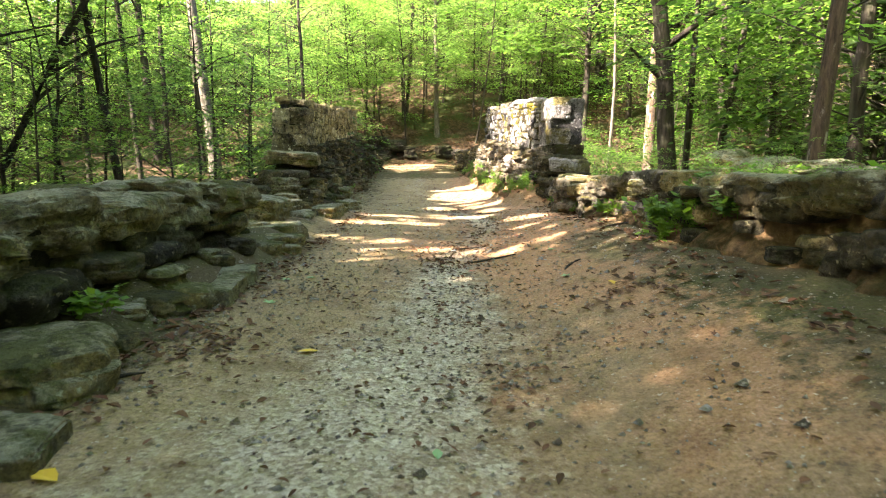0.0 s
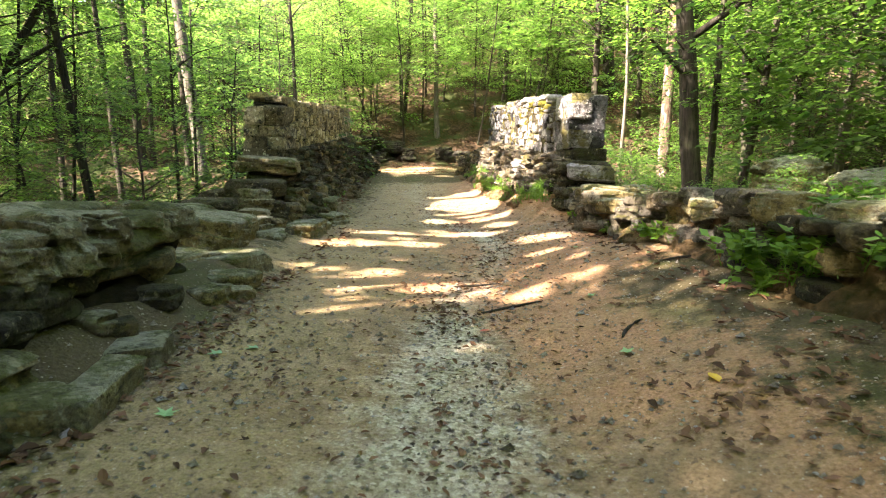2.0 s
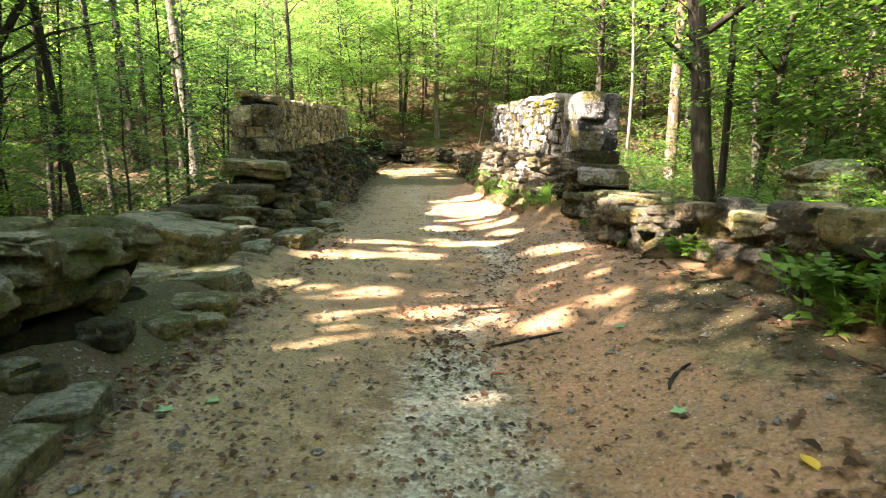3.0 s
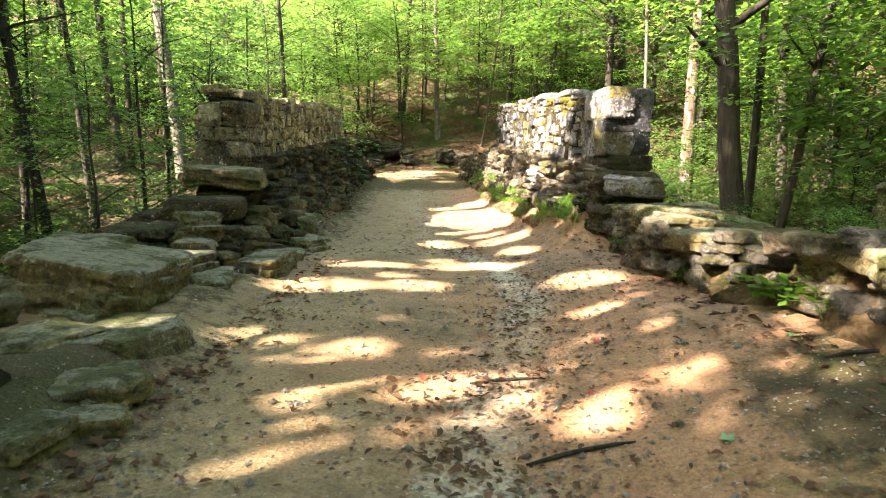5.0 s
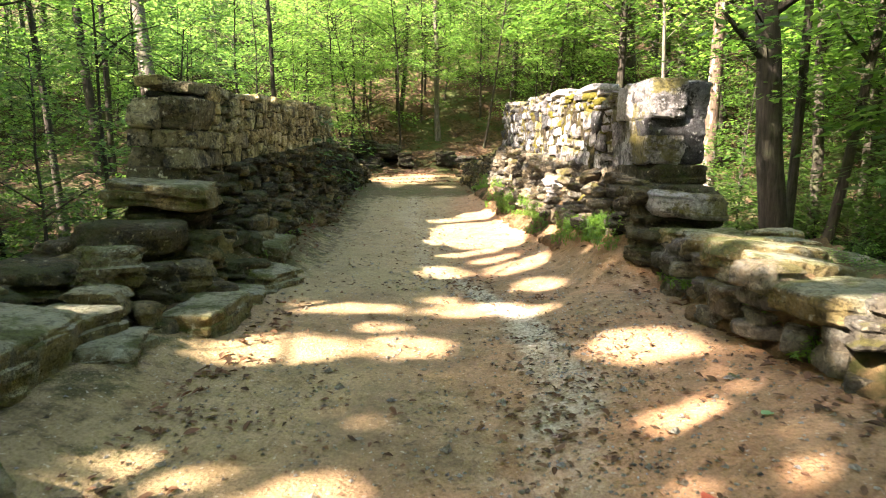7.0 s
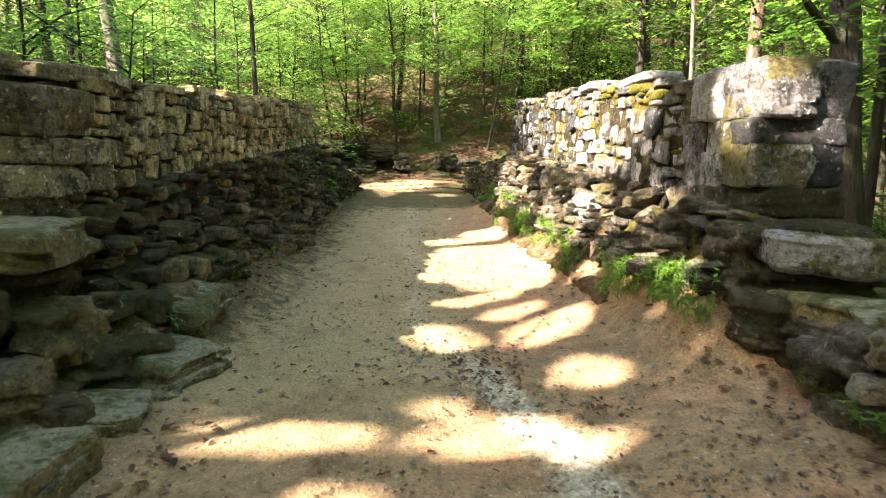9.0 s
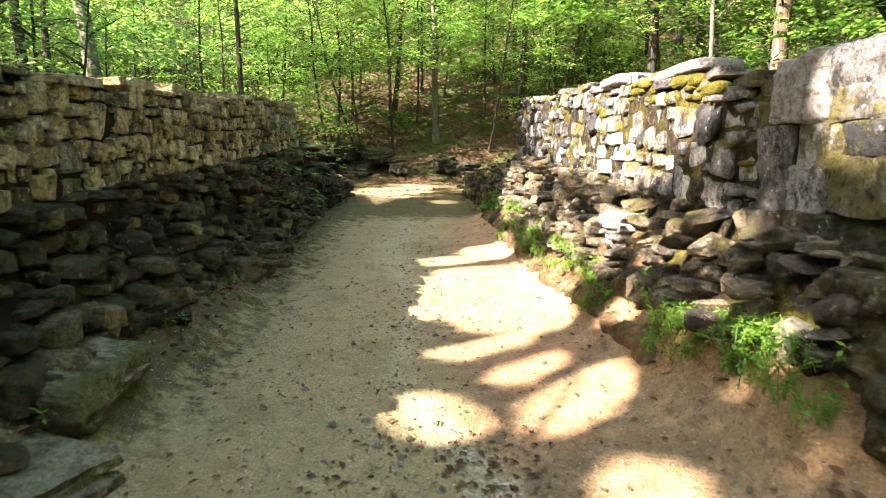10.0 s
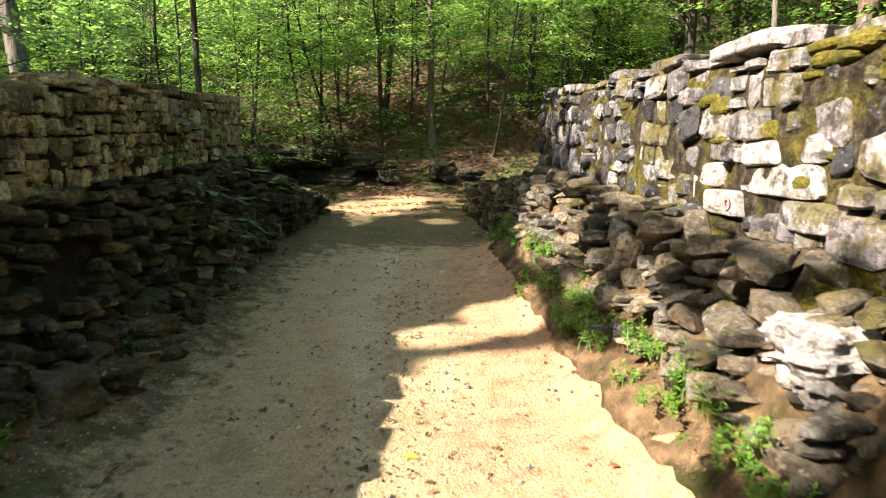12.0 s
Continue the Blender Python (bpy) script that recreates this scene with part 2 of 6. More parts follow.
def ground_material():
    m, n, l = mat("trail_and_forest_floor")
    pos = world_pos(n)
    big, mid, small = noise_tex(n, l, pos, 0.9, 6, 0.65), noise_tex(n, l, pos, 5.0, 8, 0.7), noise_tex(n, l, pos, 48, 8, 0.75)
    clay = ramp(n, l, big, [(0.32, (0.32, 0.22, 0.122)), (0.5, (0.405, 0.26, 0.14)), (0.68, (0.51, 0.27, 0.142))])
    clay = mix(n, l, ramp(n, l, mid, [(0.38, (0, 0, 0)), (0.64, (1, 1, 1))]), mix(n, l, 1.0, clay, (0.58, 0.60, 0.58), "MULTIPLY"), clay)
    grav_tex = n.new("ShaderNodeTexVoronoi")
    grav_tex.inputs["Scale"].default_value = 42
    l.new(pos, grav_tex.inputs["Vector"])
    grit = ramp(n, l, grav_tex.outputs["Color"], [(0.1, (0.25, 0.22, 0.15)), (0.55, (0.48, 0.435, 0.31)), (0.95, (0.66, 0.61, 0.47))])
    edge = math_node(n, l, "ADD", attr(n, "gravel"), math_node(n, l, "MULTIPLY", math_node(n, l, "SUBTRACT", mid, 0.5), 2.2))
    c = mix(n, l, math_node(n, l, "MULTIPLY", ramp(n, l, edge, [(0.35, (0, 0, 0)), (0.85, (1, 1, 1))]), 0.8), clay, grit)
    red = math_node(n, l, "ADD", attr(n, "red"), math_node(n, l, "MULTIPLY", math_node(n, l, "SUBTRACT", big, 0.5), 2.0))
    c = mix(n, l, math_node(n, l, "MULTIPLY", ramp(n, l, red, [(0.42, (0, 0, 0)), (0.85, (1, 1, 1))]), 0.6), c, (0.47, 0.235, 0.12))
    # olive trail tone, with the shade's tint put into the colour
    olive_shade = math_node(n, l, "ADD", attr(n, "olive_shade"), math_node(n, l, "MULTIPLY", math_node(n, l, "SUBTRACT", big, 0.5), 1.6))
    c = mix(n, l, math_node(n, l, "MULTIPLY", ramp(n, l, olive_shade, [(0.3, (0, 0, 0)), (0.8, (1, 1, 1))]), 0.75), c, mix(n, l, mid, (0.245, 0.205, 0.10), (0.37, 0.31, 0.165)))
    film = math_node(n, l, "ADD", attr(n, "film"), math_node(n, l, "MULTIPLY", math_node(n, l, "SUBTRACT", noise_tex(n, l, pos, 2.2, 6, 0.65), 0.5), 2.4))
    c = mix(n, l, math_node(n, l, "MULTIPLY", ramp(n, l, film, [(0.45, (0, 0, 0)), (0.85, (1, 1, 1))]), 0.5), c, (0.17, 0.19, 0.07))
    moss = math_node(n, l, "ADD", attr(n, "moss"), math_node(n, l, "MULTIPLY", math_node(n, l, "SUBTRACT", mid, 0.5), 1.8))
    c = mix(n, l, math_node(n, l, "MULTIPLY", ramp(n, l, moss, [(0.42, (0, 0, 0)), (0.72, (1, 1, 1))]), 0.94), c, mix(n, l, ramp(n, l, big, [(0.45, (0, 0, 0)), (0.6, (1, 1, 1))]), (0.075, 0.06, 0.028), (0.05, 0.058, 0.016)))
    c = mix(n, l, ramp(n, l, small, [(0.36, (0, 0, 0)), (0.60, (1, 1, 1))]), mix(n, l, 1.0, c, (0.58, 0.55, 0.52), "MULTIPLY"), c)
    c = mix(n, l, math_node(n, l, "MULTIPLY", ramp(n, l, noise_tex(n, l, pos, 1.7, 7, 0.72), [(0.52, (0, 0, 0)), (0.64, (1, 1, 1))]), 0.5), c, mix(n, l, 1.0, c, (0.62, 0.54, 0.44), "MULTIPLY"))
    crumbs = noise_tex(n, l, pos, 21, 4, 0.65)
    c = mix(n, l, math_node(n, l, "MULTIPLY", ramp(n, l, crumbs, [(0.59, (0, 0, 0)), (0.66, (1, 1, 1))]), 0.7), c, (0.09, 0.062, 0.038))
    c = mix(n, l, math_node(n, l, "MULTIPLY", ramp(n, l, noise_tex(n, l, pos, 33, 3, 0.6), [(0.64, (0, 0, 0)), (0.70, (1, 1, 1))]), 0.6), c, (0.50, 0.44, 0.34))
    # fallen leaves of the forest floor
    vo = n.new("ShaderNodeTexVoronoi")
    vo.inputs["Scale"].default_value = 9.0
    l.new(pos, vo.inputs["Vector"])
    leaf = ramp(n, l, vo.outputs["Color"], [(0.0, (0.02, 0.013, 0.008)), (0.35, (0.05, 0.031, 0.017)), (0.6, (0.10, 0.06, 0.034)), (0.8, (0.033, 0.021, 0.012)), (1.0, (0.19, 0.12, 0.078))])
    leaf = mix(n, l, ramp(n, l, noise_tex(n, l, pos, 0.5, 4, 0.6), [(0.47, (0, 0, 0)), (0.60, (1, 1, 1))]), leaf, mix(n, l, 0.7, leaf, (0.03, 0.055, 0.012)))
    c = mix(n, l, attr(n, "forest"), c, leaf)
    nrm = bump(n, l, mid, 0.05, 0.6)
    nrm = bump(n, l, small, 0.014, 0.9, nrm)
    nrm = bump(n, l, grav_tex.outputs["Distance"], 0.012, 0.6, nrm)
    finish(n, l, c, 0.92, nrm, 0.15)
    return m


M_GROUND = ground_material()


def bark_material(name, dark, light, moss=0.3):
    m, n, l = mat(name)
    co = n.new("ShaderNodeTexCoord").outputs["Object"]
    ridges = noise_tex(n, l, co, 9, 8, 0.7, (2.2, 2.2, 0.28))
    c = ramp(n, l, ridges, [(0.34, dark), (0.66, light)])
    c = mix(n, l, math_node(n, l, "MULTIPLY", ramp(n, l, noise_tex(n, l, co, 2.2, 5, 0.6), [(0.5, (0, 0, 0)), (0.65, (1, 1, 1))]), moss), c, (0.075, 0.09, 0.04))
    nrm = bump(n, l, ridges, 0.05, 0.9)
    finish(n, l, c, 0.9, nrm, 0.15)
    return m


M_BARK = bark_material("bark_dark", (0.014, 0.012, 0.009), (0.058, 0.048, 0.035))
def peeling_bark():
    m, n, l = mat("bark_peeling")
    co = n.new("ShaderNodeTexCoord").outputs["Object"]
    ridges = noise_tex(n, l, co, 9, 8, 0.7, (2.2, 2.2, 0.4))
    c = ramp(n, l, ridges, [(0.34, (0.03, 0.021, 0.015)), (0.66, (0.14, 0.095, 0.065))])
    patch = noise_tex(n, l, co, 2.6, 6, 0.65, (1.6, 1.6, 0.6))
    c = mix(n, l, ramp(n, l, patch, [(0.55, (0, 0, 0)), (0.60, (1, 1, 1))]), c, ramp(n, l, ridges, [(0.3, (0.15, 0.125, 0.10)), (0.7, (0.36, 0.32, 0.28))]))
    finish(n, l, c, 0.9, bump(n, l, patch, 0.04, 0.8, bump(n, l, ridges, 0.04, 0.9)), 0.15)
    return m


M_BARK_PEEL = peeling_bark()
M_BARK_PALE = bark_material("bark_pale", (0.035, 0.03, 0.024), (0.185, 0.16, 0.125), 0.4)


def leaf_material(name, tones, glow, share=0.55, rough=0.5, spec=0.22):
    """Thin leaves: part of the light goes through and comes out yellower."""
    m, n, l = mat(name)
    r1 = n.new("ShaderNodeNewGeometry").outputs["Random Per Island"]
    r2 = n.new("ShaderNodeObjectInfo").outputs["Random"]
    k = math_node(n, l, "ADD", math_node(n, l, "MULTIPLY", r1, 0.6), math_node(n, l, "MULTIPLY", r2, 0.4))
    col = ramp(n, l, k, [(i / (len(tones) - 1), t) for i, t in enumerate(tones)])
    trans = mix(n, l, 1.0, col, glow, "MULTIPLY")
    d = n.new("ShaderNodeBsdfPrincipled")
    l.new(col, d.inputs["Base Color"])
    d.inputs["Roughness"].default_value, d.inputs["Specular IOR Level"].default_value = rough, spec
    t = n.new("ShaderNodeBsdfTranslucent")
    l.new(trans, t.inputs["Color"])
    mx, o = n.new("ShaderNodeMixShader"), n.new("ShaderNodeOutputMaterial")
    mx.inputs[0].default_value = share
    l.new(d.outputs[0], mx.inputs[1])
    l.new(t.outputs[0], mx.inputs[2])
    l.new(mx.outputs[0], o.inputs[0])
    return m


M_LEAF = leaf_material("green_leaves", [(0.012, 0.036, 0.009), (0.052, 0.115, 0.022), (0.105, 0.18, 0.042), (0.018, 0.052, 0.014), (0.17, 0.23, 0.07)], (2.6, 2.7, 1.7))
# brighter leaf copy: sunlit brightness is put into its tones
M_LEAF_BRIGHT = leaf_material("sunlit_leaves", [(0.016, 0.05, 0.014), (0.068, 0.142, 0.031), (0.145, 0.225, 0.062), (0.024, 0.068, 0.018), (0.22, 0.285, 0.105)], (2.3, 2.4, 1.8), 0.58)
# darker leaf copy: the wood's shade is put into its tones
M_LEAF_SHADED = leaf_material("shaded_green_leaves", [(0.008, 0.026, 0.007), (0.03, 0.068, 0.014), (0.06, 0.11, 0.026), (0.012, 0.036, 0.010), (0.11, 0.16, 0.05)], (2.4, 2.5, 1.6), 0.5)
M_WEED = leaf_material("weed_leaves", [(0.05, 0.12, 0.015), (0.09, 0.18, 0.03), (0.12, 0.20, 0.03)], (2.0, 2.0, 1.0), 0.4)
M_LITTER = leaf_material("dry_leaves", [(0.075, 0.04, 0.022), (0.125, 0.068, 0.036), (0.05, 0.031, 0.019), (0.18, 0.10, 0.055), (0.10, 0.044, 0.027), (0.23, 0.14, 0.08)], (1.0, 0.9, 0.7), 0.2, 0.9, 0.08)
M_LEAF_YELLOW = leaf_material("yellow_leaf", [(0.55, 0.33, 0.03), (0.62, 0.42, 0.05)], (1.0, 1.0, 0.8), 0.2)
M_LEAF_RED = leaf_material("red_leaf", [(0.30, 0.05, 0.03), (0.36, 0.09, 0.04)], (1.0, 0.9, 0.8), 0.2)
M_LEAF_GREEN = leaf_material("fallen_green_leaf", [(0.20, 0.34, 0.13), (0.14, 0.27, 0.12)], (1.2, 1.2, 0.9), 0.2)


# ---- helpers for building ----
def part(name, bm_or_mesh, material, parent, label=""):
    if isinstance(bm_or_mesh, bmesh.types.BMesh):
        me = bpy.data.meshes.new(name)
        bm_or_mesh.to_mesh(me)
        bm_or_mesh.free()
    else:
        me = bm_or_mesh
    if material and not me.materials:
        me.materials.append(material)
    ob = new(name, me)
    ob.parent = parent
    if label:
        ob["label"] = label
    return ob


def array_mesh(name, verts, faces, material=None, smooth=False):
    me = bpy.data.meshes.new(name)
    me.from_pydata([tuple(v) for v in np.asarray(verts)], [], [tuple(int(i) for i in f) for f in faces])
    if smooth:
        me.shade_smooth()
    if material:
        me.materials.append(material)
    return me


def quads_mesh(name, quads, material, twig_verts=(), twig_faces=(), twig_material=None):
    """quads: (n, 4, 3) array of separate four-cornered leaves; the twigs that carry them may be added."""
    q = np.asarray(quads, dtype=np.float32)
    k = len(q)
    co, loops, starts = q.reshape(-1, 3), np.arange(4 * k), np.arange(0, 4 * k, 4)
    if len(twig_faces):
        co = np.concatenate([co, np.asarray(twig_verts, dtype=np.float32)])
        extra = [i + 4 * k for f in twig_faces for i in f]
        sizes = np.array([len(f) for f in twig_faces])
        starts = np.concatenate([starts, 4 * k + np.concatenate([[0], np.cumsum(sizes)[:-1]])])
        loops = np.concatenate([loops, np.array(extra)])
    me = bpy.data.meshes.new(name)
    me.vertices.add(len(co))
    me.vertices.foreach_set("co", co.reshape(-1).astype(np.float32))
    me.loops.add(len(loops))
    me.loops.foreach_set("vertex_index", loops.astype(np.int32))
    me.polygons.add(len(starts))
    me.polygons.foreach_set("loop_start", starts.astype(np.int32))
    me.update(calc_edges=True)
    me.materials.append(material)
    if len(twig_faces):
        me.materials.append(twig_material)
        slot = np.zeros(len(starts), dtype=np.int32)
        slot[k:] = 1
        me.polygons.foreach_set("material_index", slot)
    return me


def sstep(a, b, x):
    t = np.clip((np.asarray(x, dtype=float) - a) / (b - a), 0, 1)
    return t * t * (3 - 2 * t)


def hash2(ix, iy, k):
    h = np.sin(ix * 127.1 + iy * 311.7 + k * 74.7) * 43758.5453
    return h - np.floor(h)


def vnoise(x, y, k=0.0):
    """Smooth value noise, 0 to 1, on arrays."""
    ix, iy = np.floor(x), np.floor(y)
    fx, fy = x - ix, y - iy
    fx, fy = fx * fx * (3 - 2 * fx), fy * fy * (3 - 2 * fy)
    a, b = hash2(ix, iy, k), hash2(ix + 1, iy, k)
    c, d = hash2(ix, iy + 1, k), hash2(ix + 1, iy + 1, k)
    return (a * (1 - fx) + b * fx) * (1 - fy) + (c * (1 - fx) + d * fx) * fy


def fbm(x, y, octaves=4, k=0.0):
    s, a = 0.0, 0.5
    for i in range(octaves):
        s = s + a * (vnoise(x * 2 ** i, y * 2 ** i, k + i * 7.3) - 0.5)
        a *= 0.5
    return s


# ---- plan of the bridge ----
def face_w(y):
    """Inner face of the west parapet."""
    return -2.75 - 0.05 * (np.asarray(y, dtype=float) - 12.4)


def face_e(y):
    """Inner face of the east parapet."""
    return 2.25 - 0.068 * (np.asarray(y, dtype=float) - 12.9)


W_Y0, W_Y1, E_Y0, E_Y1 = 12.9, 24.7, 13.5, 24.6


def top_w(y):
    return np.interp(y, [12.4, 12.9, 13.2, 14.1, 15.3, 16.8, 18.7, 19.2, 19.5, 21.6, 24.7], [2.0, 2.05, 2.15, 2.17, 2.24, 2.32, 2.36, 2.42, 2.48, 2.58, 2.76])


def top_e(y):
    return np.interp(y, [13.5, 14.6, 14.9, 15.2, 15.9, 17.2, 19.1, 20.7, 24.6], [2.36, 2.40, 2.34, 2.34, 2.48, 2.58, 2.68, 2.78, 2.95])


def ledge(y):
    """Height at which the dressed masonry stands on the rough footing."""
    return 1.25 + 0.055 * (np.asarray(y, dtype=float) - 12.9)


def road(y):
    return np.interp(y, [-30, 0, 15, 19, 23, 26, 30, 32, 34, 36, 38, 42], [-0.2, 0.0, 0.0, 0.0, 0.18, 0.33, 0.56, 0.74, 0.92, 1.12, 1.4, 2.3])


def height(x, y):
    """The one sheet of ground: the trail over the bridge, its banks, the hollow on both sides and the hill behind."""
    x, y = np.asarray(x, dtype=float), np.asarray(y, dtype=float)
    inner_w = np.where(y > 12.4, face_w(y), np.interp(y, [-5, 2, 8, 12.4], [-3.2, -2.3, -2.2, -2.5]))
    inner_e = np.where(y > 12.9, face_e(y), np.interp(y, [-5, 3, 8, 10.5, 12.9], [3.4, 2.6, 2.4, 2.15, 2.25]))
    z = road(y) + 0.0 * x
    bank_e = np.interp(y, [-5, 3, 8, 10, 12, 13], [0.5, 0.5, 0.42, 0.3, 0.28, 0.2])
    bank_w = np.interp(y, [-5, 3, 7, 9, 12], [0.2, 0.24, 0.24, 0.15, 0.12])
    z = z + bank_e * (1 - 0.9 * sstep(23.5, 27, y)) * sstep(2.1, 0.0, inner_e - x) + bank_w * sstep(0.65, 0.0, x - inner_w) + sstep(12.5, 13.5, y) * (1 - sstep(23.5, 27, y)) * (0.46 * sstep(0.95, 0.2, inner_e - x) + 0.36 * sstep(1.05, 0.3, x - inner_w) * (1 - 0.55 * sstep(16, 20, y)))
    z = z - 0.03 * np.exp(-((x - 0.15) / 0.5) ** 2) * sstep(13, 9, y)
    z = z + 0.10 * fbm(x * 0.7, y * 0.7, 3, 3.0) + 0.035 * fbm(x * 4, y * 4, 3, 5.0)
    # hollow and hill
    hill_line = y + 0.34 * np.maximum(x - 3, 0) - 0.10 * np.maximum(-x, 0) - 36.0
    hill = np.interp(hill_line, [-26, -14, -6, 0, 3, 8, 14, 26, 60, 130], [-4.6, -3.6, -0.5, 1.15, 2.4, 4.9, 8.0, 14.5, 35.0, 58.0])
    hill = hill * (1 - 0.35 * sstep(-2, -25, x)) + 0.9 * fbm(x * 0.15, y * 0.15, 4, 11.0) + 0.10 * fbm(x * 1.1, y * 1.1, 3, 2.0)
    behind = sstep(2, -14, y)
    hill = hill * (1 - behind) + behind * (0.2 + 0.8 * fbm(x * 0.1, y * 0.1, 3, 9.0))
    out = np.maximum(x - inner_e - 1.2, inner_w - 1.2 - x)
    side = sstep(0.0, 2.2, out)
    edge = sstep(-5, 2, y)
    side = side * edge + (1 - edge) * sstep(0, 6, out)
    after = sstep(32.5, 36.5, y + 0.25 * np.abs(x + 1.2) + 1.6 * np.maximum(0, -2.9 - x) + 0.8 * np.maximum(0, x - 0.6))
    w = np.maximum(side * sstep(-0.1, 0.1, out), after)
    w = np.clip(w, 0, 1)
    return z * (1 - w) + hill * w


def hz(x, y):
    return float(height(np.array([x]), np.array([y]))[0])


def build_ground():
    xs = np.concatenate([-4.2 - np.geomspace(0.1, 170, 70)[::-1], np.arange(-4.2, 4.2, 0.075), 4.2 + np.geomspace(0.1, 170, 70)])
    ys = np.concatenate([-3 - np.geomspace(0.1, 120, 40)[::-1], np.arange(-3, 14, 0.075), np.arange(14, 34, 0.12), 34 + np.geomspace(0.1, 170, 80)])
    gx, gy = np.meshgrid(xs, ys)
    gz = height(gx, gy)
    nx, ny = len(xs), len(ys)
    me = bpy.data.meshes.new("ground")
    co = np.stack([gx, gy, gz], -1).reshape(-1, 3).astype(np.float32)
    i = (np.arange(ny - 1)[:, None] * nx + np.arange(nx - 1)[None]).reshape(-1)
    quad = np.stack([i, i + 1, i + nx + 1, i + nx], -1).astype(np.int32)
    me.vertices.add(len(co))
    me.vertices.foreach_set("co", co.reshape(-1))
    me.loops.add(quad.size)
    me.loops.foreach_set("vertex_index", quad.reshape(-1))
    me.polygons.add(len(quad))
    me.polygons.foreach_set("loop_start", np.arange(0, quad.size, 4, dtype=np.int32))
    me.update(calc_edges=True)
    me.shade_smooth()
    x, y = co[:, 0], co[:, 1]
    line = np.interp(y, [1.5, 3, 4.5, 7, 8.5, 10, 12, 13.5, 15, 17, 19, 21.5, 24, 28], [-0.6, -0.3, 0, 0.05, 0.35, 0.7, 0.6, 0.2, -0.4, -0.45, -0.6, -1.0, -0.9, -1.2])
    wide = np.interp(y, [0, 2, 4, 7, 10, 15, 18, 21.5, 28], [1.1, 0.9, 0.6, 0.3, 0.25, 0.16, 0.12, 0.42, 0.12])
    gravel = np.exp(-((x - line) / wide) ** 2) * sstep(31, 26, y)
    wy = np.where(y > 12.4, face_w(y), -2.3)
    ey = np.where(y > 12.9, face_e(y), 2.45)
    inside = sstep(-0.9, 0.2, x - wy + 0.3) * sstep(-0.9, 0.2, ey - x + 0.3)
    trail = inside * sstep(35.5, 32.0, y + 1.3 * np.maximum(0, x + 0.3) + 0.5 * np.maximum(0, -3.2 - x)) * sstep(-30, -4, y)
    moss = np.exp(-((x - 2.0) / 0.8) ** 2) * sstep(9.5, 6, y) * 0.7 + 0.6 * np.exp(-((x - 1.75) / 0.4) ** 2 - ((y - 6.9) / 0.7) ** 2) + np.exp(-((x - wy) / (0.85 + 0.5 * sstep(12, 15, y))) ** 2) * (0.6 + 0.6 * sstep(9, 7, y) + 0.4 * sstep(12, 14, y)) + 0.95 * sstep(23, 28, y) * sstep(-3.0, -1.2, x) + 0.25 * sstep(24, 29, y) + 0.25 * np.exp(-((x - ey) / 0.45) ** 2)
    # less moss in the end slope's sun patch: its light is in the colour
    moss = moss * (1 - 0.9 * np.exp(-((x + 1.7) / 1.4) ** 4 - ((y - 31.8) / 2.6) ** 4))
    # red clay, plus the warmth of sunlit ground painted in
    red = 0.5 * np.exp(-((x - 1.0) / 0.9) ** 2) * sstep(14, 16, y) * sstep(25, 22, y) + 0.35 * np.exp(-((x + 1.7) / 1.4) ** 4 - ((y - 31.8) / 2.6) ** 4) + sstep(-0.2, 1.0, x) * sstep(14, 8, y) * 0.58 + 0.32 * sstep(4, 6, y) * sstep(14, 11, y) + np.exp(-((x - ey + 0.4) / 0.3) ** 2) * sstep(12, 14, y) * 0.6 + np.exp(-((x + 0.6) / 0.9) ** 2 - ((y - 8.2) / 1.2) ** 2) * 0.6
    # between the parapets the painted tint follows the west wall's shadow
    olive_shade = (0.24 + sstep(0.3, -1.2, x) * 0.36) * sstep(13, 10, y) + sstep(0.6, -0.4, x) * 1.0 * sstep(11, 14, y) * sstep(29, 26, y)
    for name, v in (("gravel", gravel), ("olive_shade", olive_shade), ("film", 0.6 * np.exp(-((x - 2.1) / 0.7) ** 2) * sstep(9.0, 7.0, y) + 0.5 * np.exp(-((x - 1.6) / 0.5) ** 2 - ((y - 6.3) / 0.9) ** 2) + 0.6 * np.exp(-((x - wy - 0.75) / 0.4) ** 2) * sstep(11, 14, y)), ("moss", moss), ("red", red), ("forest", 1 - trail)):
        me.attributes.new(name, "FLOAT", "POINT").data.foreach_set("value", np.clip(v, 0, 1).astype(np.float32))
    me.materials.append(M_GROUND)
    return tagged(new("ground", me), "sandy clay trail with gravel wash and leaf-strewn forest floor", "ground", kind="structure")


build_ground()

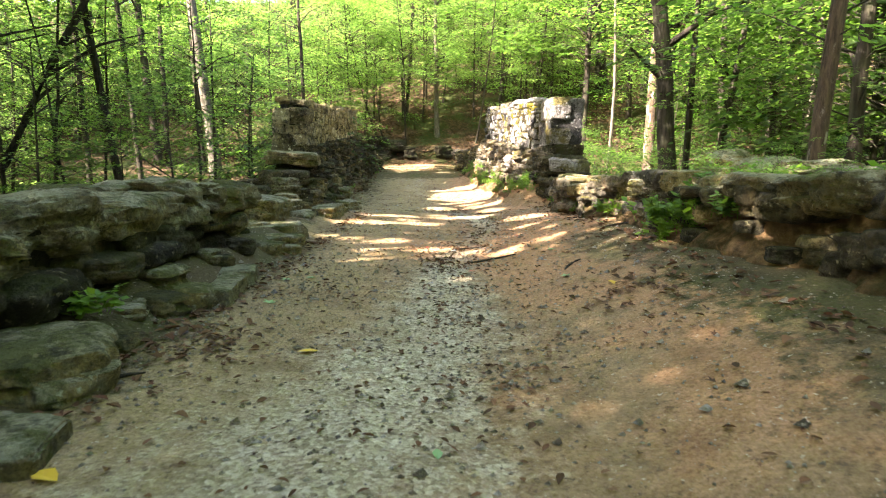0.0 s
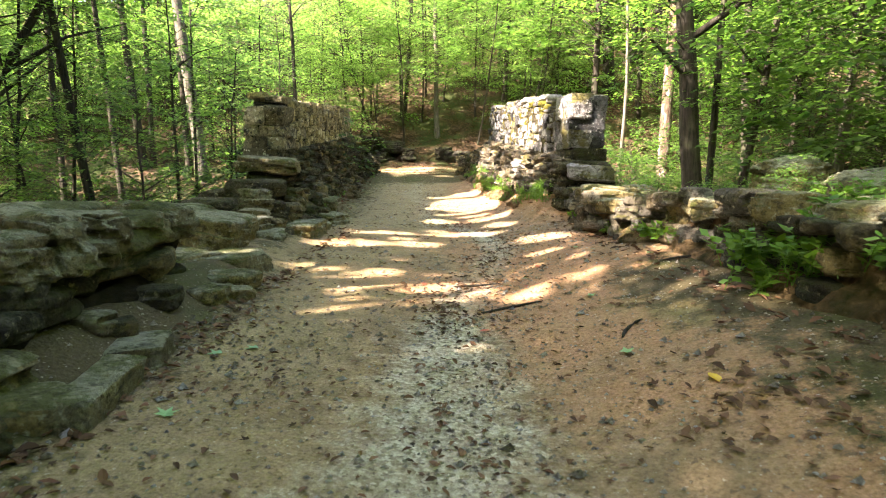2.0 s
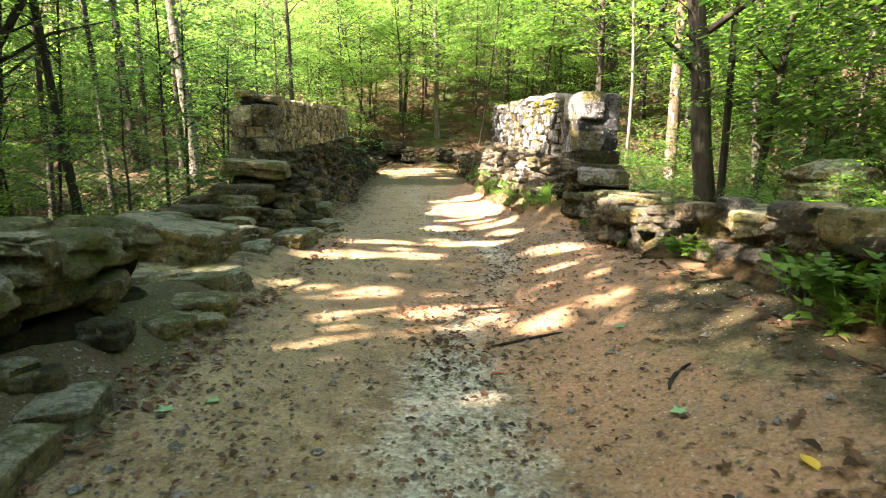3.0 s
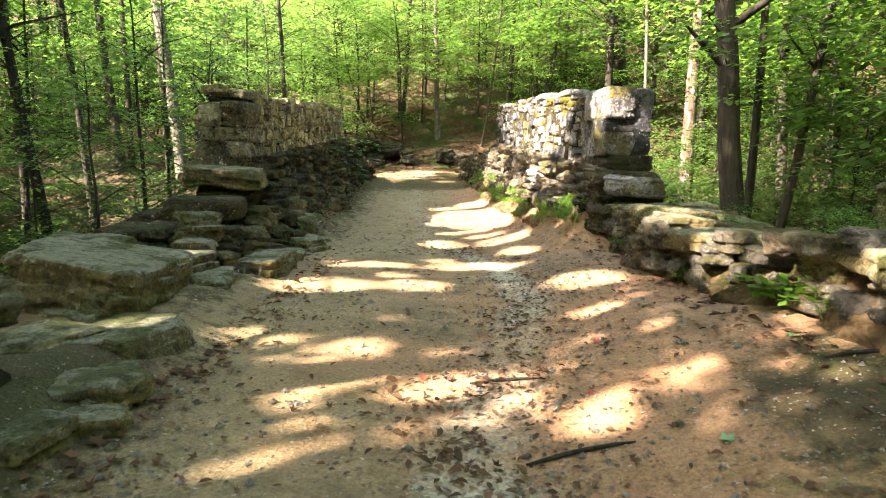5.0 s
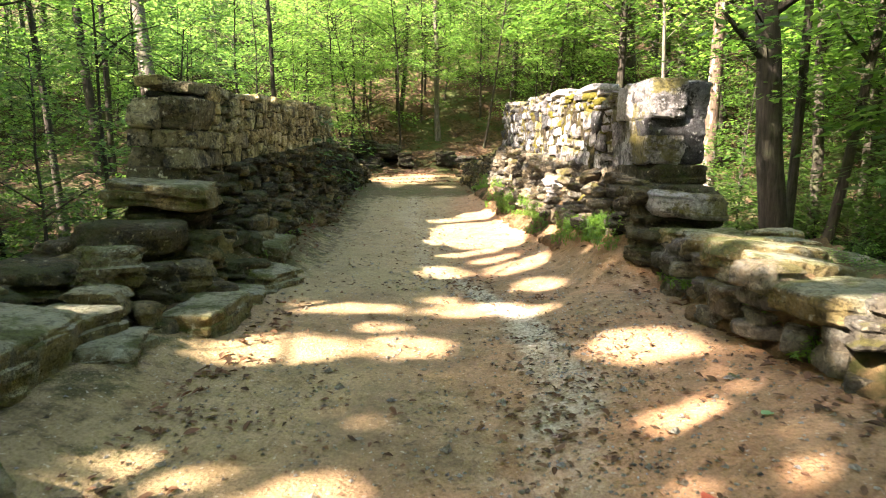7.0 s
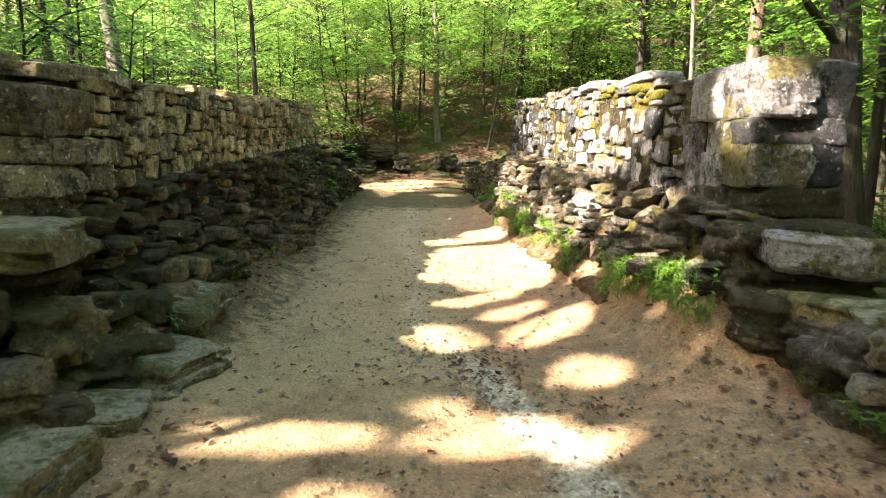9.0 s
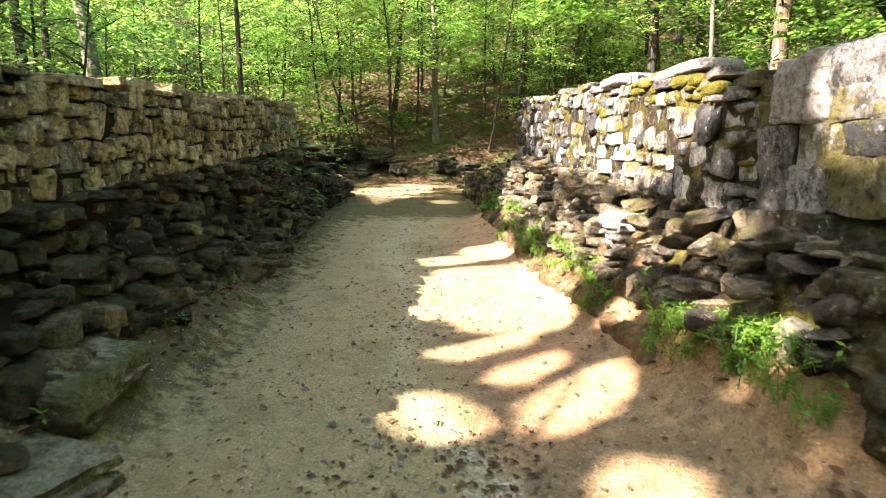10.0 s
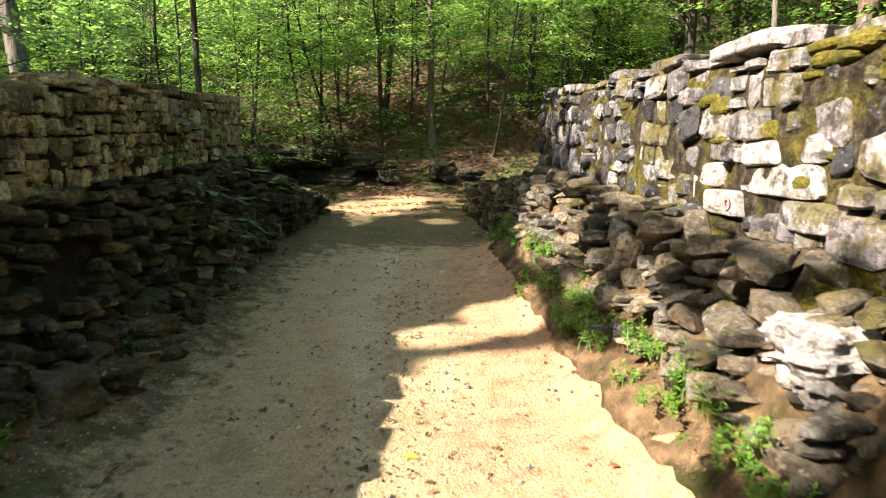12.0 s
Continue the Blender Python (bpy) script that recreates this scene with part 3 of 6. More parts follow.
# ---- stone pieces ----
def block_mesh(seed, chip=1.0):
    """A rough-dressed stone of unit size with chipped edges: 24 corners, 44 triangles."""
    r = random.Random(seed)
    bm = bmesh.new()
    vs = {}
    for sx in (-1, 1):
        for sy in (-1, 1):
            for sz in (-1, 1):
                c = r.uniform(0.05, 0.13) * chip
                j = Vector((r.uniform(-0.05, 0.05), r.uniform(-0.07, 0.07), r.uniform(-0.09, 0.09))) * chip
                for ax in range(3):
                    p = Vector((sx, sy, sz)) * 0.5
                    for k in range(3):
                        if k != ax:
                            p[k] -= math.copysign(c * r.uniform(0.7, 1.5), p[k])
                    vs[sx, sy, sz, ax] = bm.verts.new(p + j + Vector([r.uniform(-0.015, 0.015) for _ in range(3)]))
    s = (-1, 1)
    for a in s:
        for ax in range(3):
            o = [k for k in range(3) if k != ax]
            ring = []
            for u, v in ((-1, -1), (1, -1), (1, 1), (-1, 1)):
                key = [0, 0, 0]
                key[ax], key[o[0]], key[o[1]] = a, u, v
                ring.append(vs[(*key, ax)])
            bm.faces.new(ring)
    for ax in range(3):
        o = [k for k in range(3) if k != ax]
        for u in s:
            for v in s:
                def at(w, face):
                    key = [0, 0, 0]
                    key[ax], key[o[0]], key[o[1]] = w, u, v
                    return vs[(*key, face)]
                bm.faces.new([at(-1, o[0]), at(1, o[0]), at(1, o[1]), at(-1, o[1])])
    for a in s:
        for b in s:
            for c in s:
                bm.faces.new([vs[a, b, c, 0], vs[a, b, c, 1], vs[a, b, c, 2]])
    bmesh.ops.recalc_face_normals(bm, faces=bm.faces)
    return bm


def block_set(name, material, count, seed, chip=1.0):
    out = []
    for i in range(count):
        me = bpy.data.meshes.new(name)
        bm = block_mesh(seed + i, chip)
        bm.to_mesh(me)
        bm.free()
        me.materials.append(material)
        out.append(me)
    return out


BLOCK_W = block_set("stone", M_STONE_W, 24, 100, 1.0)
BLOCK_E = block_set("stone", M_STONE_E, 18, 200, 1.25)
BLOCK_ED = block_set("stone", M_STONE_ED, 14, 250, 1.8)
BLOCK_SLATE = block_set("coping_stone", M_DARK_ROCK, 3, 270, 1.2)
BLOCK_RW = block_set("rubble_stone", M_RUBBLE, 18, 300, 1.7)
BLOCK_RE = block_set("rubble_stone", M_RUBBLE_E, 18, 400, 2.3)


def rock_mesh(name, material, size, seed, cuts=15, strata=0.5, power=4.0, rough=0.10):
    """A weathered block or ledge: a box broken off along random planes, with bedding layers; origin at its base centre."""
    bm = bmesh.new()
    bmesh.ops.create_cube(bm, size=2.0)
    bmesh.ops.subdivide_edges(bm, edges=bm.edges[:], cuts=cuts, use_grid_fill=True)
    off = Vector((seed * 13.7, seed * 7.1, seed * 3.3))
    r = random.Random(seed)
    shear, taper = r.uniform(-0.15, 0.15), r.uniform(-0.15, 0.15)
    sx, sy, sz = size
    thick = r.uniform(0.05, 0.10)
    breaks = []
    for _ in range(9 if power < 6.5 else 4 if power < 12 else 2 if power < 13.5 else 1):
        n = Vector((r.uniform(-1, 1), r.uniform(-1, 1), r.uniform(-0.25, 0.9)))
        n.normalize()
        reach = abs(n.x) * sx + abs(n.y) * sy + abs(n.z) * sz
        breaks.append((n, 0.5 * reach * r.uniform(0.70, 0.95)))
    for v in bm.verts:
        p = v.co.copy()
        d = (abs(p.x) ** power + abs(p.y) ** power + abs(p.z) ** power) ** (1 / power)
        p = p / d
        q = Vector((p.x * sx, p.y * sy, p.z * sz)) * 0.5
        for n, d in breaks:
            over = q.dot(n) - d
            if over > 0:
                q -= n * over * 0.9
        n1 = noise.fractal(q * 2.2 + off, 0.9, 2.1, 6) + 0.6 * (noise.ridged_multi_fractal(q * 1.9 + off, 0.9, 2.2, 4, 1.0, 2.0) - 1.1)
        layer = math.floor((q.z + 0.05 * noise.noise(q * 1.5 + off) + 5) / thick)
        side = max(0.0, 1 - abs(p.z) ** 4)
        step = noise.cell(Vector((layer * 1.7 + seed, math.floor(q.y * 2.1 + 0.3 * layer), math.floor(q.x * 2.1))))
        push = rough * 0.7 * n1 + strata * 0.115 * side * (step - 0.45)
        push -= rough * 0.8 * max(0.0, 0.22 - noise.voronoi(q * 3.1 + off)[0][0])
        flat = Vector((p.x, p.y, p.z * (0.4 if p.z > 0 else 0.8)))
        q += flat * push * min(1.0, 2.2 * min(size))
        q.x += shear * q.z + 0.10 * sx * noise.noise(q * 1.1 + off)
        q.y += taper * q.z + 0.10 * sy * noise.noise(q * 1.1 - off)
        v.co = q + Vector((0, 0, sz / 2))
    me = bpy.data.meshes.new(name)
    bm.to_mesh(me)
    bm.free()
    me.materials.append(material)
    return me


def masonry(parent, meshes, s0, s1, zlow, zhigh, place, rnd, small=0.17, depth=0.16, name="stone", skip=0.0, wild=1.0, keep=None, wide=2.9, pick=None):
    """Fills a face with uncoursed rubble: the face is split again and again into unequal stones of about the given height.
    place(s, z) gives the point on the face, the turn about z and the outward way."""
    s0, s1 = float(s0), float(s1)
    top = max(float(zhigh(s)) - float(zlow(s)) for s in np.linspace(s0, s1, 9))
    todo, cells = [], []
    s = s0
    while s < s1 - 0.05:
        w = min(rnd.uniform(0.7, 1.6), s1 - s)
        z = 0.0
        while z < top:
            h = rnd.uniform(0.3, 0.55)
            todo.append((s, z, w, h))
            z += h
        s += w
    while todo:
        s, z, w, h = todo.pop()
        big = rnd.uniform(0.75, 1.6) * small
        if w > h * rnd.uniform(1.3, wide) and w > 0.9 * big:
            k = rnd.uniform(0.35, 0.65) * w
            todo += [(s, z, k, h), (s + k, z, w - k, h)]
        elif h > big * 1.2 or (h > 1.3 * w and h > 0.13):
            k = rnd.uniform(0.33, 0.67) * h
            todo += [(s, z, w, k), (s, z + k, w, h - k)]
        elif w > big * wide:
            k = rnd.uniform(0.35, 0.65) * w
            todo += [(s, z, k, h), (s + k, z, w - k, h)]
        else:
            cells.append((s, z, w, h))
    for s, z, w, h in cells:
        mid = s + w / 2
        lo, hi = float(zlow(mid)), float(zhigh(mid))
        room = hi - lo - z
        if room < 0.05 or rnd.random() < skip or (keep is not None and not keep(mid, lo + z)):
            continue
        h = min(h, room)
        p, turn, outward = place(mid, lo + z + h / 2)
        ob = new(name, rnd.choice(pick(mid) if pick else meshes))
        ob.parent = parent
        ob.location = p + outward * rnd.uniform(-0.04, 0.03) * wild
        ob.rotation_euler = (rnd.uniform(-0.09, 0.09) * wild + (math.pi if rnd.random() < 0.5 else 0), rnd.uniform(-0.08, 0.08) * wild, turn + rnd.uniform(-0.08, 0.08) * wild)
        ob.scale = (depth * rnd.uniform(0.8, 1.25), (w - 0.022) * rnd.uniform(0.84, 1.02), (h - 0.02) * rnd.uniform(0.84, 1.03))


def core_mesh(name, material, ys, profile, seed, rough=0.04, step=0.09):
    """A long body swept along y; profile(y) lists the (x, z) points of its outline, roughened."""
    rows = [profile(y) for y in ys]
    k = len(rows[0])
    # refine each outline evenly
    verts, m = [], None
    for y, row in zip(ys, rows):
        pts = [Vector((p[0], y, p[1])) for p in row]
        fine = []
        for a, b, cnt in zip(pts, pts[1:] + pts[:1], core_counts(rows, step)):
            for i in range(cnt):
                fine.append(a.lerp(b, i / cnt))
        m = len(fine)
        verts.extend(fine)
    out = []
    for v in verts:
        d = noise.turbulence_vector(v * 2.3 + Vector((seed, seed * 2, 0)), 4, False)
        out.append(v + d * rough)
    faces = []
    for i in range(len(ys) - 1):
        for j in range(m):
            a, b = i * m + j, i * m + (j + 1) % m
            faces.append((a, b, b + m, a + m))
    faces.append(tuple(range(m)))
    faces.append(tuple(range(len(ys) * m - 1, len(ys) * m - m - 1, -1)))
    me = array_mesh(name, out, faces, material)
    bm = bmesh.new()
    bm.from_mesh(me)
    bmesh.ops.recalc_face_normals(bm, faces=bm.faces)
    bm.to_mesh(me)
    bm.free()
    return me


def core_counts(rows, step):
    k = len(rows[0])
    out = []
    for i in range(k):
        longest = max(math.dist(r[i], r[(i + 1) % k]) for r in rows)
        out.append(max(1, int(longest / step)))
    return out


def thing(name, label, category, group="", kind="", at=(0, 0, 0)):
    e = new(name)
    e.location = at
    return tagged(e, label, category, group, kind)


# ---- the two parapets ----
THICK = 0.62


def build_west():
    w = thing("wall_west", "old rubble stone bridge parapet in shade with mossy broken footing", "stone wall", kind="structure")
    ys = np.arange(W_Y0 + 0.1, W_Y1 - 0.05, 0.12)

    def prof(y):
        f, t, b, g = float(face_w(y)), float(top_w(y)), float(ledge(y)), hz(float(face_w(y)) + 0.35, y) - 0.25
        return [(f - 0.05, t - 0.07), (f - 0.025, b + 0.05), (f - 0.03, b - 0.1), (f + 0.08, (b + g) / 2 + 0.1), (f + 0.32, g + 0.3), (f + 0.36, g - 0.1), (f - THICK - 0.1, -1.9), (f - THICK + 0.1, t - 0.1)]
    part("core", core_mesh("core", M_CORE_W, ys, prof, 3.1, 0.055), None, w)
    rnd = random.Random(11)

    def inner(s, z):
        return Vector((float(face_w(s)) - 0.06, s, z)), 0.05, Vector((1, 0, 0))
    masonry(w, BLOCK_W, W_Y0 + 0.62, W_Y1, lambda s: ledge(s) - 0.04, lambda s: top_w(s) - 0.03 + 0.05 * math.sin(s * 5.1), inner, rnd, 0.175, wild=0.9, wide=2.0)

    def chink(s, z):
        return Vector((float(face_w(s)) - 0.075, s, z)), 0.05, Vector((1, 0, 0))
    masonry(w, BLOCK_W, W_Y0 + 0.62, W_Y1, lambda s: ledge(s) - 0.02, lambda s: top_w(s) - 0.06, chink, rnd, 0.085, wild=0.7, wide=2.4, skip=0.5, name="chink_stone")
    # dressed corner stones at the south end
    f0 = float(face_w(W_Y0 + 0.2))
    for i, (x, y, z0, sx, sy, h) in enumerate(((-0.34, 0.27, 1.14, 0.68, 0.54, 0.15), (-0.14, 0.32, 1.285, 0.30, 0.64, 0.21), (-0.42, 0.26, 1.285, 0.25, 0.5, 0.22), (-0.61, 0.26, 1.285, 0.15, 0.5, 0.20),
                                               (-0.21, 0.29, 1.495, 0.42, 0.58, 0.18), (-0.55, 0.26, 1.50, 0.25, 0.5, 0.19), (-0.17, 0.36, 1.675, 0.36, 0.70, 0.34), (-0.51, 0.26, 1.69, 0.30, 0.5, 0.31), (-0.1, 0.75, 1.3, 0.22, 0.26, 0.2), (-0.1, 0.75, 1.5, 0.22, 0.3, 0.18))):
        a = part("corner_stone", rock_mesh("corner_stone", M_STONE_WD, (sx, sy, h), 20 + i, 14, 0.15, 13.0, 0.07), None, w)
        a.location = (f0 + x + 0.03, W_Y0 + y, z0)
    # far end
    def far(s, z):
        return Vector((s, W_Y1 - 0.07, z)), math.pi / 2, Vector((0, 1, 0))
    masonry(w, BLOCK_W, face_w(W_Y1) - THICK, face_w(W_Y1) - 0.05, lambda s: 1.75, lambda s: 2.7, far, rnd)
    # top course
    y = W_Y0 + 0.15
    while y < W_Y1 - 0.2:
        l = rnd.uniform(0.3, 0.62)
        for off, wd in ((0.16, 0.32), (0.46, 0.3)):
            t = part("coping_stone", rnd.choice(BLOCK_W), None, w)
            h = rnd.uniform(0.05, 0.11)
            t.location = (float(face_w(y)) - off + rnd.uniform(-0.03, 0.03), y + l / 2, float(top_w(y + l / 2)) - 0.05 + h / 2 + rnd.uniform(-0.03, 0.03))
            t.scale, t.rotation_euler = (wd, l * rnd.uniform(0.85, 0.98), h), (rnd.uniform(-0.06, 0.06), rnd.uniform(-0.08, 0.08), rnd.uniform(-0.15, 0.15))
        y += l
    # dark flat stones left on the south end
    for dx, dy, dz, sc in ((-0.40, 0.42, -0.01, (0.36, 0.40, 0.05)), (-0.30, 0.98, 0.03, (0.36, 0.5, 0.06)), (-0.34, 0.92, 0.08, (0.26, 0.32, 0.05))):
        t = part("coping_stone", BLOCK_SLATE[int(dx * -10) % 3], None, w)
        t.location, t.scale = (float(face_w(12.5)) + dx, W_Y0 + dy, 2.07 + dz), sc
    # rough footing
    def foot(s, z):
        b, g = float(ledge(s)), hz(float(face_w(s)) + 0.4, s)
        k = min(1.0, max(0.0, (b - z) / max(0.2, b - g)))
        return Vector((float(face_w(s)) - 0.03 + 0.46 * k ** 1.6 + rnd.uniform(-0.06, 0.05), s, z)), rnd.uniform(-0.4, 0.4), Vector((1, 0, 0))
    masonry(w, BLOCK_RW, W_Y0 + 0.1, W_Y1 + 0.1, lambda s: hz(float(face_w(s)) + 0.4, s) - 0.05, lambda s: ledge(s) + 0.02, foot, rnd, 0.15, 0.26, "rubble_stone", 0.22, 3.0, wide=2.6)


def build_east():
    w = thing("wall_east", "sunlit pale rubble stone bridge parapet with yellow moss and lichen", "stone wall", kind="structure")
    ys = np.arange(E_Y0 + 0.1, E_Y1 - 0.05, 0.12)

    def prof(y):
        f, t, b, g = float(face_e(y)), float(top_e(y)), float(ledge(y)), hz(float(face_e(y)) - 0.35, y) - 0.25
        return [(f + 0.06, t - 0.06), (f + 0.02, t - 0.2), (f + 0.015, b + 0.05), (f + 0.03, b - 0.1), (f - 0.10, (b + g) / 2 + 0.1), (f - 0.30, g + 0.35), (f - 0.36, g - 0.1), (f + THICK + 0.1, -1.9), (f + THICK - 0.1, t - 0.1)]
    part("core", core_mesh("core", M_CORE_E, ys, prof, 7.7, 0.045), None, w)

    def bank(y):
        f, b, g = float(face_e(y)), float(ledge(y)), hz(float(face_e(y)) - 0.6, y)
        h = (b - g) * float(np.interp(fbm(np.array([y * 0.9]), np.array([4.0]), 3, 6.0)[0], [-0.5, 0.5], [0.35, 0.8]))
        k = float(sstep(12.7, 15.2, y))
        h *= 0.45 + 0.55 * k
        return [(f + 0.1, g + h + 0.1), (f + 0.1 - 0.26 * k, g + h), (f + 0.06 - 0.42 * k, g + 0.55 * h), (f - 0.52 * k, g + 0.2 * h), (f - 0.1 - 0.64 * k, g - 0.06), (f - 0.1 - 0.6 * k, g - 0.3), (f + 0.2, g - 0.3)]
    part("clay_bank", core_mesh("clay_bank", M_BANK, np.arange(E_Y0 + 0.3, E_Y1 - 0.05, 0.1), bank, 2.9, 0.09), None, w, "eroded tan clay bank")
    rnd = random.Random(23)

    def inner(s, z):
        return Vector((float(face_e(s)) + 0.06, s, z)), 0.068, Vector((-1, 0, 0))
    masonry(w, BLOCK_E, E_Y0 + 1.35, E_Y1, lambda s: ledge(s) - 0.04, lambda s: top_e(s) - 0.04 + 0.04 * math.sin(s * 4.3), inner, rnd, 0.225, wild=1.3, wide=2.2,
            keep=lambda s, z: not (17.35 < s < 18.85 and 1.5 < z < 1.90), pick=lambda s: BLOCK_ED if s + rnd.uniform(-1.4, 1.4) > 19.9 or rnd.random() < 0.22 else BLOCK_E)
    # big corner blocks at the south end: along the inner face, then the south face
    f0 = float(face_e(E_Y0))
    for i, (dx, dy, z0, sx, sy, h, m) in enumerate(((0.20, 0.36, 1.96, 0.42, 0.74, 0.42, M_STONE_E), (0.22, 1.02, 1.98, 0.42, 0.62, 0.40, M_PALE), (0.53, 0.28, 1.96, 0.24, 0.5, 0.38, M_STONE_ED),
                                                    (0.32, 0.25, 1.77, 0.66, 0.5, 0.19, M_STONE_ED), (0.20, 0.78, 1.70, 0.38, 0.5, 0.27, M_STONE_E), (0.2, 1.22, 1.66, 0.38, 0.42, 0.30, M_STONE_E),
                                                    (0.20, 0.30, 1.44, 0.42, 0.62, 0.33, M_STONE_E), (0.52, 0.26, 1.46, 0.25, 0.5, 0.30, M_STONE_ED), (0.2, 0.84, 1.42, 0.36, 0.42, 0.28, M_STONE_E), (0.2, 1.25, 1.40, 0.34, 0.42, 0.27, M_STONE_E),
                                                    (0.34, 0.26, 1.24, 0.64, 0.5, 0.20, M_RUBBLE), (0.16, 0.8, 1.22, 0.36, 0.6, 0.20, M_RUBBLE), (0.16, 1.3, 1.22, 0.36, 0.5, 0.18, M_RUBBLE_E))):
        a = part("corner_stone", rock_mesh("corner_stone", m, (sx, sy, h * 1.09), 40 + i, 14, 0.10, 14.0, 0.05), None, w)
        a.location = (float(face_e(E_Y0 + dy)) - 0.045 + dx, E_Y0 + dy, z0)
    for i, (x, y, z, sx, sy, h) in enumerate(((0.24, 0.95, 2.37, 0.46, 0.95, 0.09), (0.45, 0.3, 2.34, 0.34, 0.4, 0.07))):
        a = part("coping_stone", rock_mesh("coping_stone", M_STONE_E, (sx, sy, h), 71 + i, 12, 0.3, 6.0, 0.05), None, w)
        a.location = (f0 + x, E_Y0 + y, z)
    # stones that stand out in the face: middle along the wall, foot, length, height, proud
    for i, (y, z0, l, h, dx, m) in enumerate(((17.86, 1.74, 0.86, 0.20, 0.02, M_STONE_E), (18.42, 1.58, 0.60, 0.17, 0.0, M_PALE), (17.55, 1.56, 0.5, 0.17, 0.0, M_STONE_E), (18.66, 1.76, 0.36, 0.18, 0.03, M_PALE),
                                              (18.0, 1.50, 0.26, 0.1, 0.02, M_STONE_E), (17.56, 1.93, 0.42, 0.17, 0.02, M_STONE_E), (18.02, 1.92, 0.46, 0.15, 0.0, M_PALE), (18.5, 1.94, 0.44, 0.16, 0.02, M_STONE_E))):
        a = part("stone", rock_mesh("stone", m, (0.2, l, h), 150 + i, 6, 0.05, 7.0, 0.05), None, w)
        a.location = (float(face_e(y)) + 0.07 + dx, y, z0)
        if i == 1:
            proud = a.location.x + min(v.co.x for v in a.data.vertices if abs(v.co.y + 0.14) < 0.1 and abs(v.co.z - 0.09) < 0.06)
    for i, (y, l, h, wd) in enumerate(((18.4, 1.15, 0.13, 0.5), (16.55, 1.25, 0.12, 0.5), (19.65, 0.76, 0.10, 0.46))):
        a = part("coping_stone", rock_mesh("coping_stone", M_PALE if i < 2 else M_STONE_E, (wd, l, h), 170 + i, 9, 0.1, 5.0, 0.06), None, w)
        a.location = (float(face_e(y)) + 0.22, y, float(top_e(y)) - 0.02)
    # cushions of moss on the top courses and in the joints
    for i in range(36):
        y = rnd.uniform(15.6, 18.2) if i < 26 else rnd.uniform(14.6, 21.5)
        z = (float(top_e(y)) - rnd.choice((0.02, 0.05, 0.12, 0.2))) if i < 26 else rnd.uniform(float(ledge(y)) + 0.02, float(top_e(y)) - 0.1)
        l, h = rnd.uniform(0.18, 0.5), rnd.uniform(0.05, 0.14)
        a = part("moss_cushion", rock_mesh("moss_cushion", M_MOSS, (0.13, l, h), 900 + i, 3, 0.0, 2.4, 0.2), None, w, "yellow-green moss")
        a.location = (float(face_e(y)) + (rnd.uniform(0.03, 0.3) if z > top_e(y) - 0.04 else 0.045), y, z - h / 2)
    ring = bmesh.new()
    outer = [ring.verts.new((0, math.cos(a) * 0.048, math.sin(a) * 0.048)) for a in np.linspace(0, 2 * math.pi, 14, endpoint=False)]
    inner_rim = [ring.verts.new((0, math.cos(a) * 0.024, math.sin(a) * 0.024)) for a in np.linspace(0, 2 * math.pi, 14, endpoint=False)]
    for i in range(14):
        ring.faces.new([outer[i], outer[(i + 1) % 14], inner_rim[(i + 1) % 14], inner_rim[i]])
    mark = part("paint_mark", ring, M_RED_PAINT, w, "faded red painted ring")
    mark.location = (proud - 0.012, 18.28, 1.67)

    def far(s, z):
        return Vector((s, E_Y1 - 0.07, z)), math.pi / 2, Vector((0, 1, 0))
    masonry(w, BLOCK_E, face_e(E_Y1) + 0.05, face_e(E_Y1) + THICK, lambda s: 1.8, lambda s: 2.88, far, rnd)
    y = E_Y0 + 1.45
    while y < E_Y1 - 0.2:
        l = rnd.uniform(0.3, 0.75)
        for off, wd in ((0.17, 0.34), (0.48, 0.3)):
            t = part("coping_stone", rnd.choice(BLOCK_E), None, w)
            h = rnd.uniform(0.06, 0.13)
            t.location = (float(face_e(y)) + off + rnd.uniform(-0.03, 0.03), y + l / 2, float(top_e(y + l / 2)) - 0.06 + h / 2 + rnd.uniform(-0.02, 0.04))
            t.scale, t.rotation_euler = (wd, l * rnd.uniform(0.85, 0.98), h), (rnd.uniform(-0.05, 0.05), rnd.uniform(-0.08, 0.08), rnd.uniform(-0.12, 0.12))
        y += l

    def foot(s, z):
        b, g = float(ledge(s)), hz(float(face_e(s)) - 0.4, s)
        k = min(1.0, max(0.0, (b - z) / max(0.2, b - g)))
        return Vector((float(face_e(s)) + 0.03 - 0.30 * k ** 0.7 - 0.16 * k + rnd.uniform(-0.06, 0.07), s, z)), rnd.uniform(-0.4, 0.4), Vector((-1, 0, 0))
    masonry(w, BLOCK_RE, E_Y0 - 0.1, E_Y1 + 0.1, lambda s: hz(float(face_e(s)) - 0.4, s) + 0.02, lambda s: ledge(s) + 0.02, foot, rnd, 0.17, 0.26, "rubble_stone", 0.26, 3.2, wide=2.2)


build_west()
build_east()


# ---- loose blocks, slabs and low walls ----
def rock(name, label, x, y, z, size, turn=0.0, seed=1, material=None, tilt=(0, 0), strata=0.7, power=5.0, rough=0.13, cuts=14, category="rock", group="", parent=None):
    me = rock_mesh(name, material or M_BOULDER, size, seed, cuts, strata, power, rough)
    ob = new(name, me)
    ob.location, ob.rotation_euler = (x, y, z), (radians(tilt[0]), radians(tilt[1]), radians(turn))
    if parent:
        ob.parent = parent
    else:
        tagged(ob, label, category, group)
    return ob


